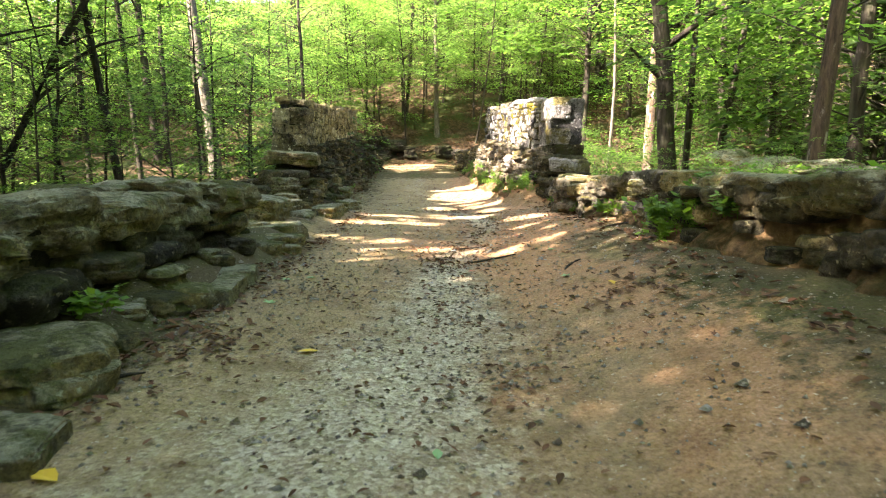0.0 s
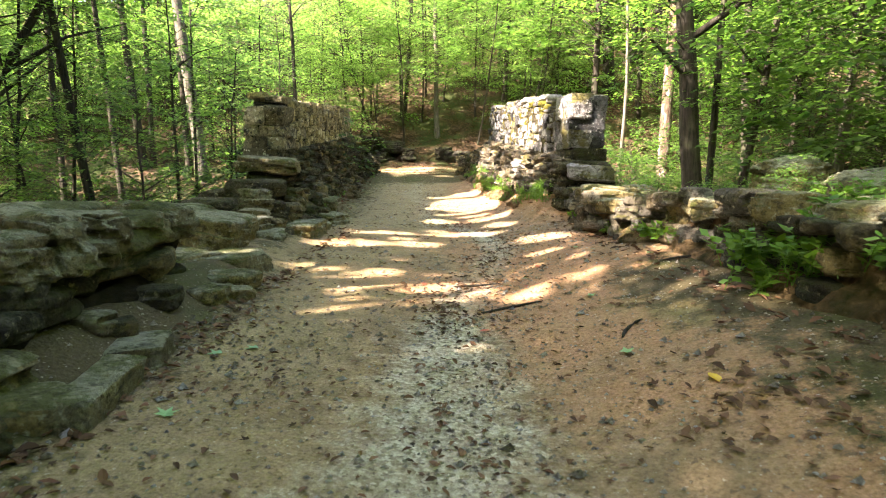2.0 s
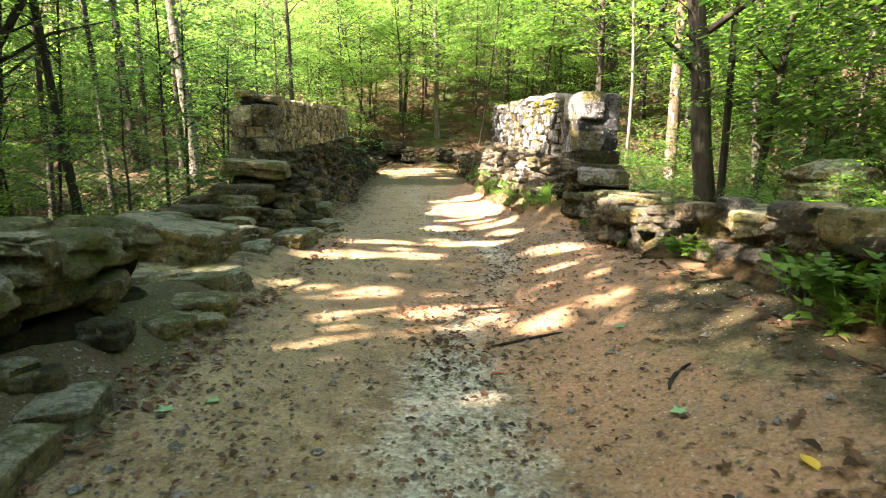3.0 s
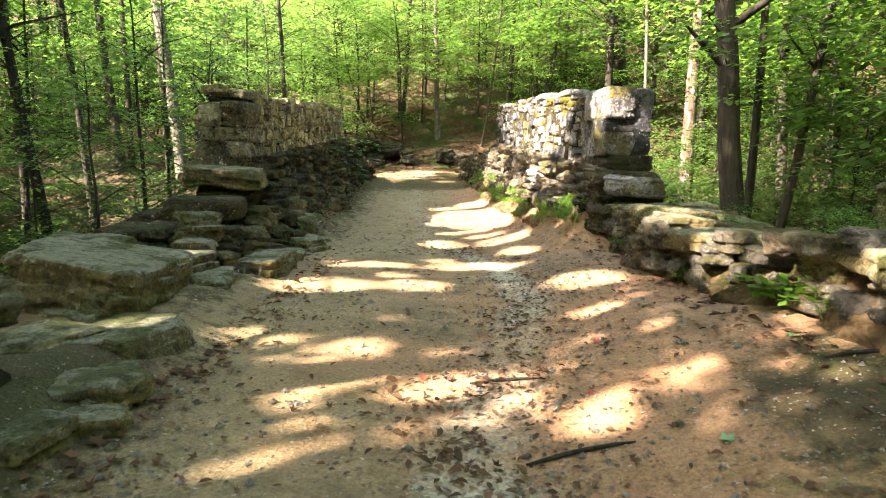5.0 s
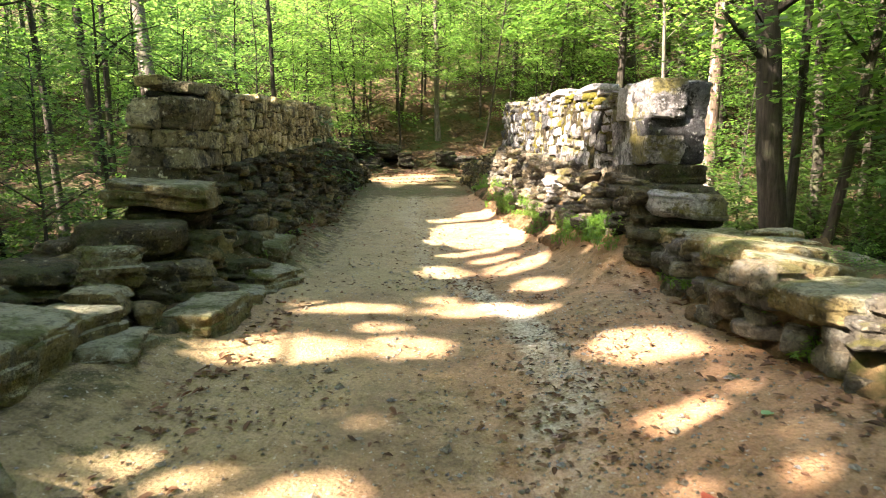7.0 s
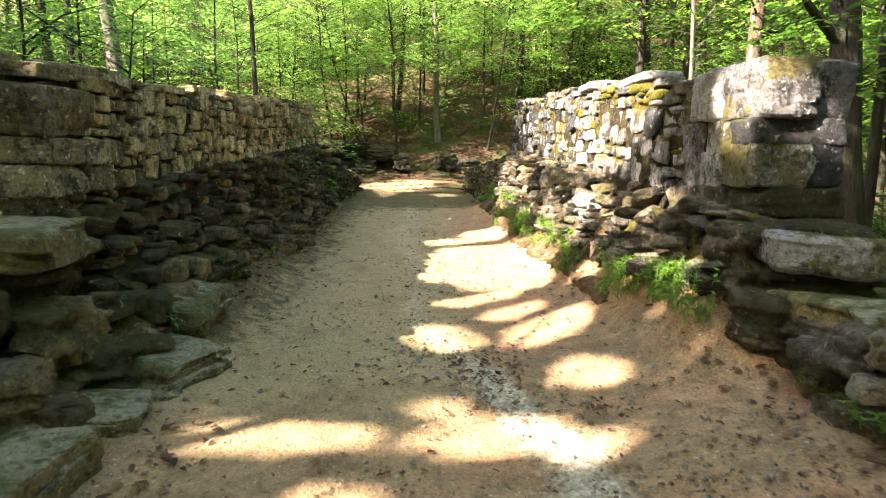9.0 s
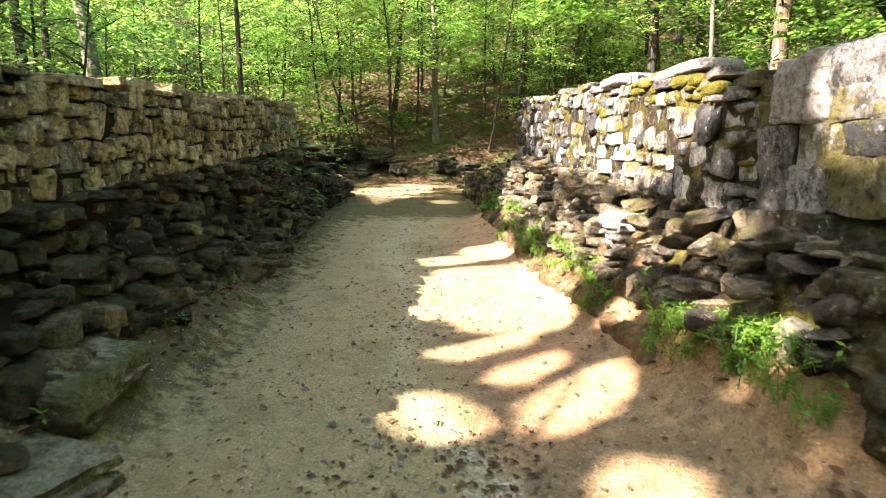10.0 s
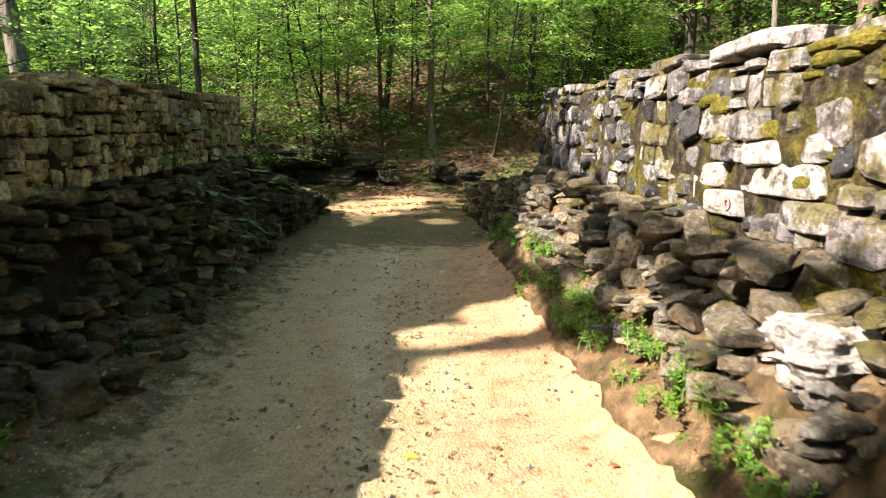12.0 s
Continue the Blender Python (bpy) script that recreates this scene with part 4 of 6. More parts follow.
# at the foot of the parapets' south ends
rock("stone_slab", "large thick grey slab projecting under the parapet end", -2.98, 12.82, 0.90, (0.92, 0.98, 0.26), 4, 1, power=10, rough=0.09, cuts=22, tilt=(2, 2), group="slabs at the parapet ends")
rock("stone_slab", "rounded dark slab lying below a larger slab", -2.98, 11.98, 0.53, (0.86, 0.70, 0.29), 8, 2, M_RUBBLE, power=5.0, rough=0.06, strata=0.15, cuts=20, group="slabs at the parapet ends")
rock("stone_slab", "large grey slab projecting under the pale parapet end", 2.50, 13.32, 0.90, (0.80, 0.95, 0.27), -8, 3, M_STONE_E, power=6, rough=0.09, strata=0.2, cuts=22, tilt=(0, 3), group="slabs at the parapet ends")
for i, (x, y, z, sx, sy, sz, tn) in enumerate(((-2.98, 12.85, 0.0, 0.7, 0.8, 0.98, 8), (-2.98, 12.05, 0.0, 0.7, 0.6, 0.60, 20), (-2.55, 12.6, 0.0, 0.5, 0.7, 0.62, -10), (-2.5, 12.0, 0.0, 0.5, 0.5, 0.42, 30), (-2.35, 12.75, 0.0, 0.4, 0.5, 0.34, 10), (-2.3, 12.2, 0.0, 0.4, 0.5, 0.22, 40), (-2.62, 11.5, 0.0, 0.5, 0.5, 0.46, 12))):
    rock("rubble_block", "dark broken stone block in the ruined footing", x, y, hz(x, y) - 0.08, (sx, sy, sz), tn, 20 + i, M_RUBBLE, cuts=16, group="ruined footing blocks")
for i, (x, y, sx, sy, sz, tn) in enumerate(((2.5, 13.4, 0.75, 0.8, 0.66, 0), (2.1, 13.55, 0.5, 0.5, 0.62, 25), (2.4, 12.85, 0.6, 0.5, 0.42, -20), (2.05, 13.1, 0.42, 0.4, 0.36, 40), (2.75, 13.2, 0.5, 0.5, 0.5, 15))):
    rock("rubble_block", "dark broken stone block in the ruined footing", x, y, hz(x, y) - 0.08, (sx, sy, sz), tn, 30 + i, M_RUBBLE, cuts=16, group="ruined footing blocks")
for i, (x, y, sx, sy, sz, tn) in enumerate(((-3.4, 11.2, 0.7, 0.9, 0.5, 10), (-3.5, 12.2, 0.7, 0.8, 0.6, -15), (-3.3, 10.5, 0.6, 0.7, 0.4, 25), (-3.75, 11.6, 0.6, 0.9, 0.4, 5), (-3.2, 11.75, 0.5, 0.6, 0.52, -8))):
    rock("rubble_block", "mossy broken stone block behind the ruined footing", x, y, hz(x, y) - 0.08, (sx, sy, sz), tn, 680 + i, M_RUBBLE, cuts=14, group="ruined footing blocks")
# west side stones along the trail
rock("boulder", "big tilted flat-topped block with a clean broken side", -2.80, 9.45, 0.13, (0.84, 1.34, 0.38), 4, 4, tilt=(-2, 9), power=14, rough=0.07, strata=0.2, cuts=26, group="blocks on the west edge")
rock("boulder", "low grey stone carrying a tilted block", -2.86, 9.3, -0.05, (0.74, 1.4, 0.28), 0, 104, M_BOULDER, power=4, rough=0.1, cuts=16, group="blocks on the west edge")
rock("boulder", "flat grey stone at the back of the broken edge", -3.35, 9.9, 0.18, (0.7, 1.1, 0.36), 12, 105, tilt=(0, 4), power=8, rough=0.1, cuts=16, group="blocks on the west edge")
rock("boulder", "low flat block with moss on a clay ledge", -2.12, 8.27, -0.07, (0.60, 0.74, 0.29), -9, 5, tilt=(0, -3), power=14, rough=0.06, strata=0.2, cuts=24, group="blocks on the west edge")
rock("boulder", "small mossy block sunk in the trail edge", -2.0, 7.55, -0.08, (0.5, 0.5, 0.23), 15, 6, power=7, rough=0.08, cuts=18, group="blocks on the west edge")
rock("boulder", "small sunken mossy stone behind a flat block", -2.5, 8.0, 0.0, (0.5, 0.6, 0.26), -20, 106, power=5, rough=0.1, cuts=16, group="blocks on the west edge")
rock("boulder", "flat pale rock in the trail edge", -2.08, 11.35, -0.05, (0.50, 0.92, 0.27), -6, 7, tilt=(3, -3), power=12, rough=0.07, strata=0.3, cuts=22, group="blocks on the west edge")
rock("boulder", "flat grey rock beside the trail", -2.28, 10.25, -0.05, (0.46, 0.66, 0.27), 14, 8, power=9, rough=0.09, cuts=20, group="blocks on the west edge")
rock("boulder", "lumpy pale rock on the broken low wall", -2.74, 11.15, 0.34, (0.52, 0.48, 0.36), 30, 9, power=3.5, rough=0.2, strata=0.9, cuts=20, group="blocks on the west edge")
rock("boulder", "rounded grey rock on the broken low wall", -2.62, 10.75, 0.22, (0.46, 0.42, 0.24), 10, 107, power=4, rough=0.08, cuts=16, group="blocks on the west edge")
rock("boulder", "flat sunlit rock on the broken low wall", -2.62, 10.35, 0.08, (0.6, 0.5, 0.30), -10, 10, power=8, rough=0.10, cuts=18, group="blocks on the west edge")
rock("boulder", "round dark rock beside the trail", -2.32, 10.95, 0.02, (0.36, 0.40, 0.30), 50, 108, M_RUBBLE, power=3.5, rough=0.09, cuts=16, group="blocks on the west edge")
rock("boulder", "broad base rock of the broken low wall", -2.8, 10.75, -0.08, (0.8, 1.2, 0.36), 6, 109, M_RUBBLE, power=6, rough=0.14, cuts=16, group="blocks on the west edge")
rock("kerb_stone", "long mossy kerb stone along the trail", -1.64, 4.82, -0.06, (0.20, 0.72, 0.20), 5, 12, power=16, rough=0.04, strata=0.15, cuts=24, tilt=(0, 4), group="blocks on the west edge")
rock("kerb_stone", "short mossy kerb stone along the trail", -1.75, 5.5, -0.05, (0.30, 0.48, 0.17), 14, 13, power=10, rough=0.05, strata=0.2, cuts=18, group="blocks on the west edge")
rock("boulder", "broad dark mossy stone sunk in the ground", -1.9, 2.95, -0.06, (0.72, 0.8, 0.27), 25, 14, power=4, rough=0.09, cuts=20, group="blocks on the west edge")
rock("boulder", "flat stone sunk at the trail edge", -1.62, 2.2, -0.05, (0.5, 0.45, 0.14), 10, 15, power=8, rough=0.05, cuts=18, group="blocks on the west edge")


for i, (x, y, sx, sy, sz, tn, tl) in enumerate(((-2.05, 13.15, 0.62, 0.9, 0.24, -8, 5), (-2.15, 12.3, 0.6, 0.6, 0.2, 12, 4), (-2.28, 14.1, 0.5, 1.0, 0.26, 4, 8), (-1.98, 12.62, 0.42, 0.5, 0.12, 20, 2))):
    rock("rock_ledge", "low mossy shelf of rock at the shaded parapet foot", x, y, hz(x, y) - 0.12, (sx, sy, sz), tn, 640 + i, M_BOULDER, tilt=(0, tl), power=8, rough=0.08, cuts=18, group="shelves at the parapet foot")
_r = random.Random(61)
for i in range(22):
    y = _r.uniform(1.6, 8.0)
    x = -2.05 + abs(_r.gauss(0, 0.2))
    s = _r.uniform(0.12, 0.34)
    rock("field_stone", "small mossy stone at the foot of the low wall", x, y, hz(x, y) - s * 0.25, (s, s * _r.uniform(0.8, 1.5), s * _r.uniform(0.4, 0.7)), _r.uniform(0, 180), 560 + i, M_BOULDER if i % 3 else M_RUBBLE, cuts=6, group="stones at the low wall's foot")


for i in range(26):
    y = _r.uniform(12.6, 24.0)
    x = float(face_w(y)) + _r.uniform(0.36, 0.6)
    s = _r.uniform(0.18, 0.42)
    rock("field_stone", "dark mossy stone fallen at the shaded parapet foot", x, y, hz(x, y) - s * 0.22, (s, s * _r.uniform(0.9, 1.6), s * _r.uniform(0.45, 0.8)), _r.uniform(0, 180), 620 + i, M_RUBBLE, cuts=6, group="stones at the parapet foot")


def low_wall_west():
    w = thing("low_wall", "low ruined wall of layered mossy stone with undercut face", "stone wall")
    rnd = random.Random(5)
    ys = np.arange(-1.6, 7.25, 0.14)

    def prof(y):
        f = float(np.interp(y, [-2, 2, 7], [-2.5, -2.18, -2.18]))
        g = hz(f, y)
        return [(f - 0.05, 0.66), (f - 0.12, 0.42), (f - 0.22, 0.3), (f - 0.05, g + 0.05), (f + 0.15, g - 0.2), (f - 1.0, -0.6), (f - 0.95, 0.62)]
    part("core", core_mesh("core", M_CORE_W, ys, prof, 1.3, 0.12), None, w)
    k = 80
    for lo, hi, h0, h1, back, wide in ((-1.4, 7.05, 0.26, 0.36, 0.16, 0.66), (-1.3, 7.0, 0.16, 0.24, 0.20, 0.5), (-1.2, 6.9, 0.14, 0.26, 0.08, 0.5)):
        level = {0.66: 0.50, 0.5: 0.32}[wide] if back != 0.08 else 0.02
        y = lo
        while y < hi:
            l = min(rnd.uniform(0.32, 0.85), hi - y + 0.15)
            f = float(np.interp(y, [-2, 2, 7], [-2.5, -2.18, -2.18]))
            h = rnd.uniform(h0, h1)
            z = level + rnd.uniform(-0.03, 0.03) + (hz(f, y) if level < 0.1 else 0.0)
            if level > 0.1 or rnd.random() < 0.7:
                # lower courses take the darker stone, with the undercut's shade in its colour
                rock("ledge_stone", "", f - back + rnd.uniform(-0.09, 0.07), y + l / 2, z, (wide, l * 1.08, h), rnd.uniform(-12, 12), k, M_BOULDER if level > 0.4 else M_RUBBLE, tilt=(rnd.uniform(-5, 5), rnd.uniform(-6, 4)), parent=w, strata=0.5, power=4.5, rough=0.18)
            if level > 0.4:
                rock("ledge_stone", "", f - 0.72, y + l / 2 + 0.1, 0.46, (0.66, l * 1.1, rnd.uniform(0.24, 0.36)), rnd.uniform(-12, 12), k + 400, parent=w, strata=0.6, power=5, cuts=8)
            k += 1
            y += l


low_wall_west()


def low_wall_east():
    w = thing("low_wall", "low broken wall of boulders on an eroded clay bank with moss and weeds", "stone wall")
    rnd = random.Random(9)
    ys = np.arange(-1.5, 13.3, 0.08)

    def fx(y):
        return float(np.interp(y, [-2, 3, 5.5, 7, 8.6, 9.3, 10.3, 11.3, 13.2], [2.95, 2.5, 2.27, 2.3, 2.26, 2.12, 1.98, 2.05, 2.3]))

    def tz(y):
        return float(np.interp(y, [-2, 3, 6.5, 8, 8.8, 9.2, 10.5, 11.5, 12.6], [1.0, 1.0, 0.92, 0.84, 0.72, 0.64, 0.76, 0.80, 0.7]))

    def prof(y):
        f, t = fx(y), tz(y)
        g = hz(f - 0.1, y)
        return [(f + 0.12, t - 0.05), (f + 0.02, t - 0.22), (f + 0.05, g + 0.2), (f - 0.12, g + 0.02), (f - 0.2, g - 0.25), (f + 1.5, -0.8), (f + 1.3, t - 0.02)]
    part("core", core_mesh("core", M_BANK, ys, prof, 5.9, 0.15, 0.06), None, w)
    k = 200
    y = -1.2
    while y < 12.6:
        l = rnd.uniform(0.4, 0.95)
        if not 8.55 < y + l / 2 < 9.15:
            f, t = fx(y + l / 2), tz(y + l / 2)
            h = rnd.uniform(0.13, 0.25)
            rock("ledge_stone", "", f + 0.26 + rnd.uniform(-0.08, 0.08), y + l / 2, t - h + 0.09, (0.74, l * 1.12, h), rnd.uniform(-20, 20), k, parent=w, tilt=(rnd.uniform(-5, 5), rnd.uniform(-4, 9)), strata=0.4, power=6, rough=0.2, cuts=18)
            rock("ledge_stone", "", f + 0.85, y + l / 2 + 0.1, t - 0.2, (0.66, l * 1.05, rnd.uniform(0.2, 0.34)), rnd.uniform(-15, 15), k + 1, parent=w, strata=0.5, power=4, cuts=9)
        k += 2
        y += l
    y = 1.5
    while y < 13.0:
        l = rnd.uniform(0.18, 0.42)
        f = fx(y)
        g = hz(f - 0.1, y)
        for j in range(4):
            if rnd.random() < 0.62:
                rock("ledge_stone", "", f + rnd.uniform(-0.08, 0.06), y + l / 2, g + 0.12 * j + rnd.uniform(-0.06, 0.06), (rnd.uniform(0.22, 0.36), l, rnd.uniform(0.09, 0.2)), rnd.uniform(-30, 30), k, M_RUBBLE_E if y > 6.0 else M_RUBBLE, parent=w, cuts=7)
            k += 1
        y += l


low_wall_east()
rock("boulder", "rounded grey boulder on top of the clay bank", 4.35, 10.1, 0.72, (0.95, 0.9, 0.64), 30, 16, power=2.6, rough=0.14, group="boulders on the east bank")
rock("boulder", "large flat pale boulder on the bank", 4.0, 7.4, 0.72, (1.5, 1.1, 0.5), 15, 17, power=3, rough=0.14, group="boulders on the east bank")
rock("boulder", "broad grey boulder on the bank", 3.9, 5.9, 0.68, (1.3, 1.0, 0.45), -20, 18, power=3, rough=0.14, group="boulders on the east bank")
rock("boulder", "pale rock sunk at the foot of the bank", 1.86, 9.85, 0.02, (0.62, 0.5, 0.26), 20, 19, power=3, group="boulders on the east bank")
rock("boulder", "pale sunlit boulder fallen at the parapet foot", 1.72, 16.9, 0.86, (0.48, 0.5, 0.36), 10, 24, M_PALE, power=4, rough=0.2, group="boulders on the east bank")


def far_low_walls():
    """Low broken footing that goes on beyond the parapets."""
    for nm, fx, y0, y1, base, seed in (("low_wall", lambda y: float(face_w(24.7)) + 0.25 + 0.03 * (y - 24.7), 24.6, 29.8, 1, 31), ("low_wall", lambda y: 1.35 - 0.13 * (y - 24.6), 24.6, 30.8, -1, 47)):
        w = thing(nm, "dark low remains of wall beyond the parapet", "stone wall")
        rnd = random.Random(seed)
        ys = np.arange(y0, y1, 0.16)

        def prof(y):
            f = fx(y)
            t = float(np.interp(y, [24.6, 27, 30], [1.75, 1.5, 1.35])) if base < 0 else float(np.interp(y, [24.6, 27, 30], [1.8, 1.3, 0.9]))
            g = hz(f, y) - 0.3
            return [(f - 0.1 * base, t), (f, (t + g) / 2), (f + 0.2 * base, g), (f - 1.0 * base, g - 0.5), (f - 0.8 * base, t)]
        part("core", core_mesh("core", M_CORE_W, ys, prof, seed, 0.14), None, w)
        def face(s, z):
            return Vector((fx(s) + rnd.uniform(-0.05, 0.08) * base, s, z)), rnd.uniform(-0.4, 0.4), Vector((base, 0, 0))
        masonry(w, BLOCK_RW, y0, y1, lambda s: hz(fx(s) + 0.1 * base, s) - 0.05, lambda s: (np.interp(s, [24.6, 27, 30], [1.75, 1.5, 1.35]) if base < 0 else np.interp(s, [24.6, 27, 30], [1.8, 1.3, 0.9])), face, rnd, 0.2, 0.26, "rubble_stone", 0.1, 2.0)


far_low_walls()
# ledges coloured dark to stand for the shade under the overhang
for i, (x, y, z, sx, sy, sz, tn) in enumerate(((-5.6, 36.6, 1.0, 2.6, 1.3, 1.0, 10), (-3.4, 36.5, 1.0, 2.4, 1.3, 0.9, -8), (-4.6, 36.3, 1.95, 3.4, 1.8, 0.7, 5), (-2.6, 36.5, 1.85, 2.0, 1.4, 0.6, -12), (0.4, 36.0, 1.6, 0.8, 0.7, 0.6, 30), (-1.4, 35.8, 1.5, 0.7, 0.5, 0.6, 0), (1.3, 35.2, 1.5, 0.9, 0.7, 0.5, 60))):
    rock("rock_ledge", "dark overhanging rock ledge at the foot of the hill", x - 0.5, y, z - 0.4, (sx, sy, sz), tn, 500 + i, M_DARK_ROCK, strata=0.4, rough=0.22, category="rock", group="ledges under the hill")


# ---- trees ----
# gaps cut in the crowns to place the trail's sun patches: centre, half-lengths and turn on the ground
GAPS_BRIDGE = [(-0.14, 14.45, 0.27, 0.42, 25), (1.0, 14.72, 0.66, 0.27, 48), (0.66, 15.4, 0.5, 0.15, 42), (1.05, 13.42, 0.29, 0.25, 20), (0.3, 16.05, 0.7, 0.17, 35), (0.4, 29.0, 0.4, 0.45, 20),
               (-1.0, 12.25, 0.6, 0.17, 5), (-0.7, 11.63, 0.2, 0.13, 0), (-1.3, 10.85, 0.56, 0.36, 5), (-0.46, 11.05, 0.34, 0.26, 5), (0.2, 12.4, 0.45, 0.24, 10), (-0.15, 12.8, 0.2, 0.12, 0), (0.8, 12.2, 0.3, 0.12, 20)]
GAPS_NEAR = [(1.5, 10.75, 0.43, 0.44, 25), (1.35, 9.54, 0.14, 0.22, 0), (-1.58, 8.85, 0.33, 0.2, 10), (-0.8, 8.7, 0.42, 0.3, 10), (-0.92, 7.3, 0.2, 0.14, 0), (-0.07, 7.98, 0.4, 0.18, 10),
             (0.29, 7.6, 0.22, 0.17, 20), (-0.97, 7.87, 0.26, 0.2, 10), (0.65, 8.4, 0.22, 0.22, 20), (0.77, 7.45, 0.22, 0.16, 20), (1.4, 7.95, 0.16, 0.12, 0)]
GAPS_FIRST = [(-0.7, 7.05, 0.32, 0.2, 0), (-0.15, 6.61, 0.2, 0.16, 0), (-0.15, 7.35, 0.25, 0.16, 10), (0.18, 5.67, 0.1, 0.15, 0), (1.89, 6.87, 0.2, 0.25, 0), (-0.56, 9.52, 0.14, 0.1, 0), (-1.9, 8.4, 0.2, 0.18, 0), (4.4, 8.6, 0.5, 0.3, 0)]
GAPS_WALL = [(2.0, 16.2, 0.3, 0.2, 0), (2.3, 17.3, 0.25, 0.3, 0), (2.6, 19.6, 0.3, 0.35, 0), (2.2, 20.6, 0.3, 0.3, 0), (2.5, 15.2, 0.3, 0.2, 0), (2.9, 16.6, 0.25, 0.3, 0), (2.9, 18.3, 0.25, 0.25, 0),
             (3.3, 15.9, 0.25, 0.2, 0), (2.7, 14.4, 0.2, 0.2, 0), (2.95, 17.6, 0.4, 0.4, 0),
             (3.4, 11.8, 0.4, 0.35, 30), (3.0, 10.9, 0.25, 0.3, 20), (2.76, 9.74, 0.2, 0.3, 0), (3.3, 7.95, 0.25, 0.2, 0), (4.2, 7.1, 0.5, 0.4, 0), (4.0, 6.0, 0.4, 0.3, 0), (-2.2, 10.6, 0.16, 0.12, 0)]
GAPS = GAPS_BRIDGE + GAPS_NEAR + GAPS_FIRST + GAPS_WALL
SUNNY = [  # larger openings: the trail between the parapets, the east parapet's face, the slope beyond
    (0.6, 18.2, 1.5, 1.85, 0.9), (0.1, 20.6, 0.65, 0.5, 0.5), (0.9, 21.2, 0.7, 0.7, 0.6), (4.35, 20.5, 0.95, 3.4, 0.9), (4.6, 15.2, 0.5, 0.6, 0.4),
    (-2.2, 27.4, 0.6, 0.5, 0.9), (-1.9, 28.9, 0.9, 0.9, 0.95), (-1.5, 30.4, 1.1, 0.9, 0.95), (-0.9, 31.9, 1.1, 0.95, 0.95), (-0.3, 33.2, 0.95, 0.95, 0.95), (0.5, 34.8, 0.6, 0.8, 0.9), (2.5, 22.8, 0.7, 1.5, 0.8), (2.2, 18.6, 0.35, 0.7, 0.7), (2.75, 17.8, 0.35, 0.4, 0.5), (0.5, 42.5, 5.5, 3.5, 0.9), (-6.0, 46.0, 6.0, 4.0, 0.9), (6.0, 44.0, 4.0, 3.0, 0.8), (-3.2, 22.5, 1.2, 0.5, 0.6),
]


def lit(gx, gy):
    """Whether a ray of the sun that reaches the trail at (gx, gy) should find a gap in the crowns."""
    edge = 0.6 * fbm(gx * 1.9, gy * 1.9, 3, 31.0)
    best = np.zeros_like(gx)
    sparse = 0.95 * (vnoise(gx * 8.0, gy * 8.0, 12.0) > 0.44)
    for x, y, a, b, turn in GAPS:
        c, d = math.cos(radians(turn)), math.sin(radians(turn))
        u, v = (gx - x) * c + (gy - y) * d, (gy - y) * c - (gx - x) * d
        best = np.maximum(best, 1.3 - (u / a) ** 2 - (v / b) ** 2 - (sparse if y < 9.6 else 0.0))
    streak = vnoise(gx * 0.45 - gy * 0.35, gy * 1.3 - gx * 0.5, 8.0)
    fleck = 1.1 * (vnoise(gx * 0.9, gy * 0.9, 5.0) < 0.5)
    for x, y, a, b, s in SUNNY:
        best = np.maximum(best, (1.25 - ((gx - x) / a) ** 2 - ((gy - y) / b) ** 2) * s - 0.9 * np.maximum(0.0, streak - 0.60) / 0.2 * (s > 0.55 and x < 2) - (fleck if y > 38 else 0.0))
    return best + edge > 0.35


PER = SUN_TO / -SUN_TO.z


def lit_any(quads):
    """True for leaves any corner of which stands in a gap."""
    gx, gy = quads[:, :, 0] + PER.x * quads[:, :, 2], quads[:, :, 1] + PER.y * quads[:, :, 2]
    return lit(gx.reshape(-1), gy.reshape(-1)).reshape(gx.shape).any(axis=1)


def in_the_way(x, y):
    """Whether a tree there would shade one of the large openings."""
    for h in range(2, 17):
        gx, gy = x + PER.x * h, y + PER.y * h
        for cx, cy, r in ((-0.6, 32.6, 3.8), (0.6, 17.9, 3.6), (4.3, 20.0, 4.5), (2.0, 44.0, 5.5)):
            if (gx - cx) ** 2 + (gy - cy) ** 2 < r * r:
                return True
    return False


def tube(verts, faces, pts, radii, sides=7, phase=0.0):
    """Adds a tapered tube along pts."""
    base = len(verts)
    for i, (p, r) in enumerate(zip(pts, radii)):
        a = pts[max(0, i - 1)]
        b = pts[min(len(pts) - 1, i + 1)]
        t = (Vector(b) - Vector(a)).normalized()
        u = t.orthogonal().normalized() if abs(t.z) < 0.9 else t.cross(Vector((0, 1, 0))).normalized()
        v = t.cross(u)
        for k in range(sides):
            ang = phase + 2 * math.pi * k / sides
            verts.append(tuple(Vector(p) + (u * math.cos(ang) + v * math.sin(ang)) * r))
    for i in range(len(pts) - 1):
        for k in range(sides):
            a, b = base + i * sides + k, base + i * sides + (k + 1) % sides
            faces.append((a, b, b + sides, a + sides))
    faces.append(tuple(base + (len(pts) - 1) * sides + k for k in range(sides)))


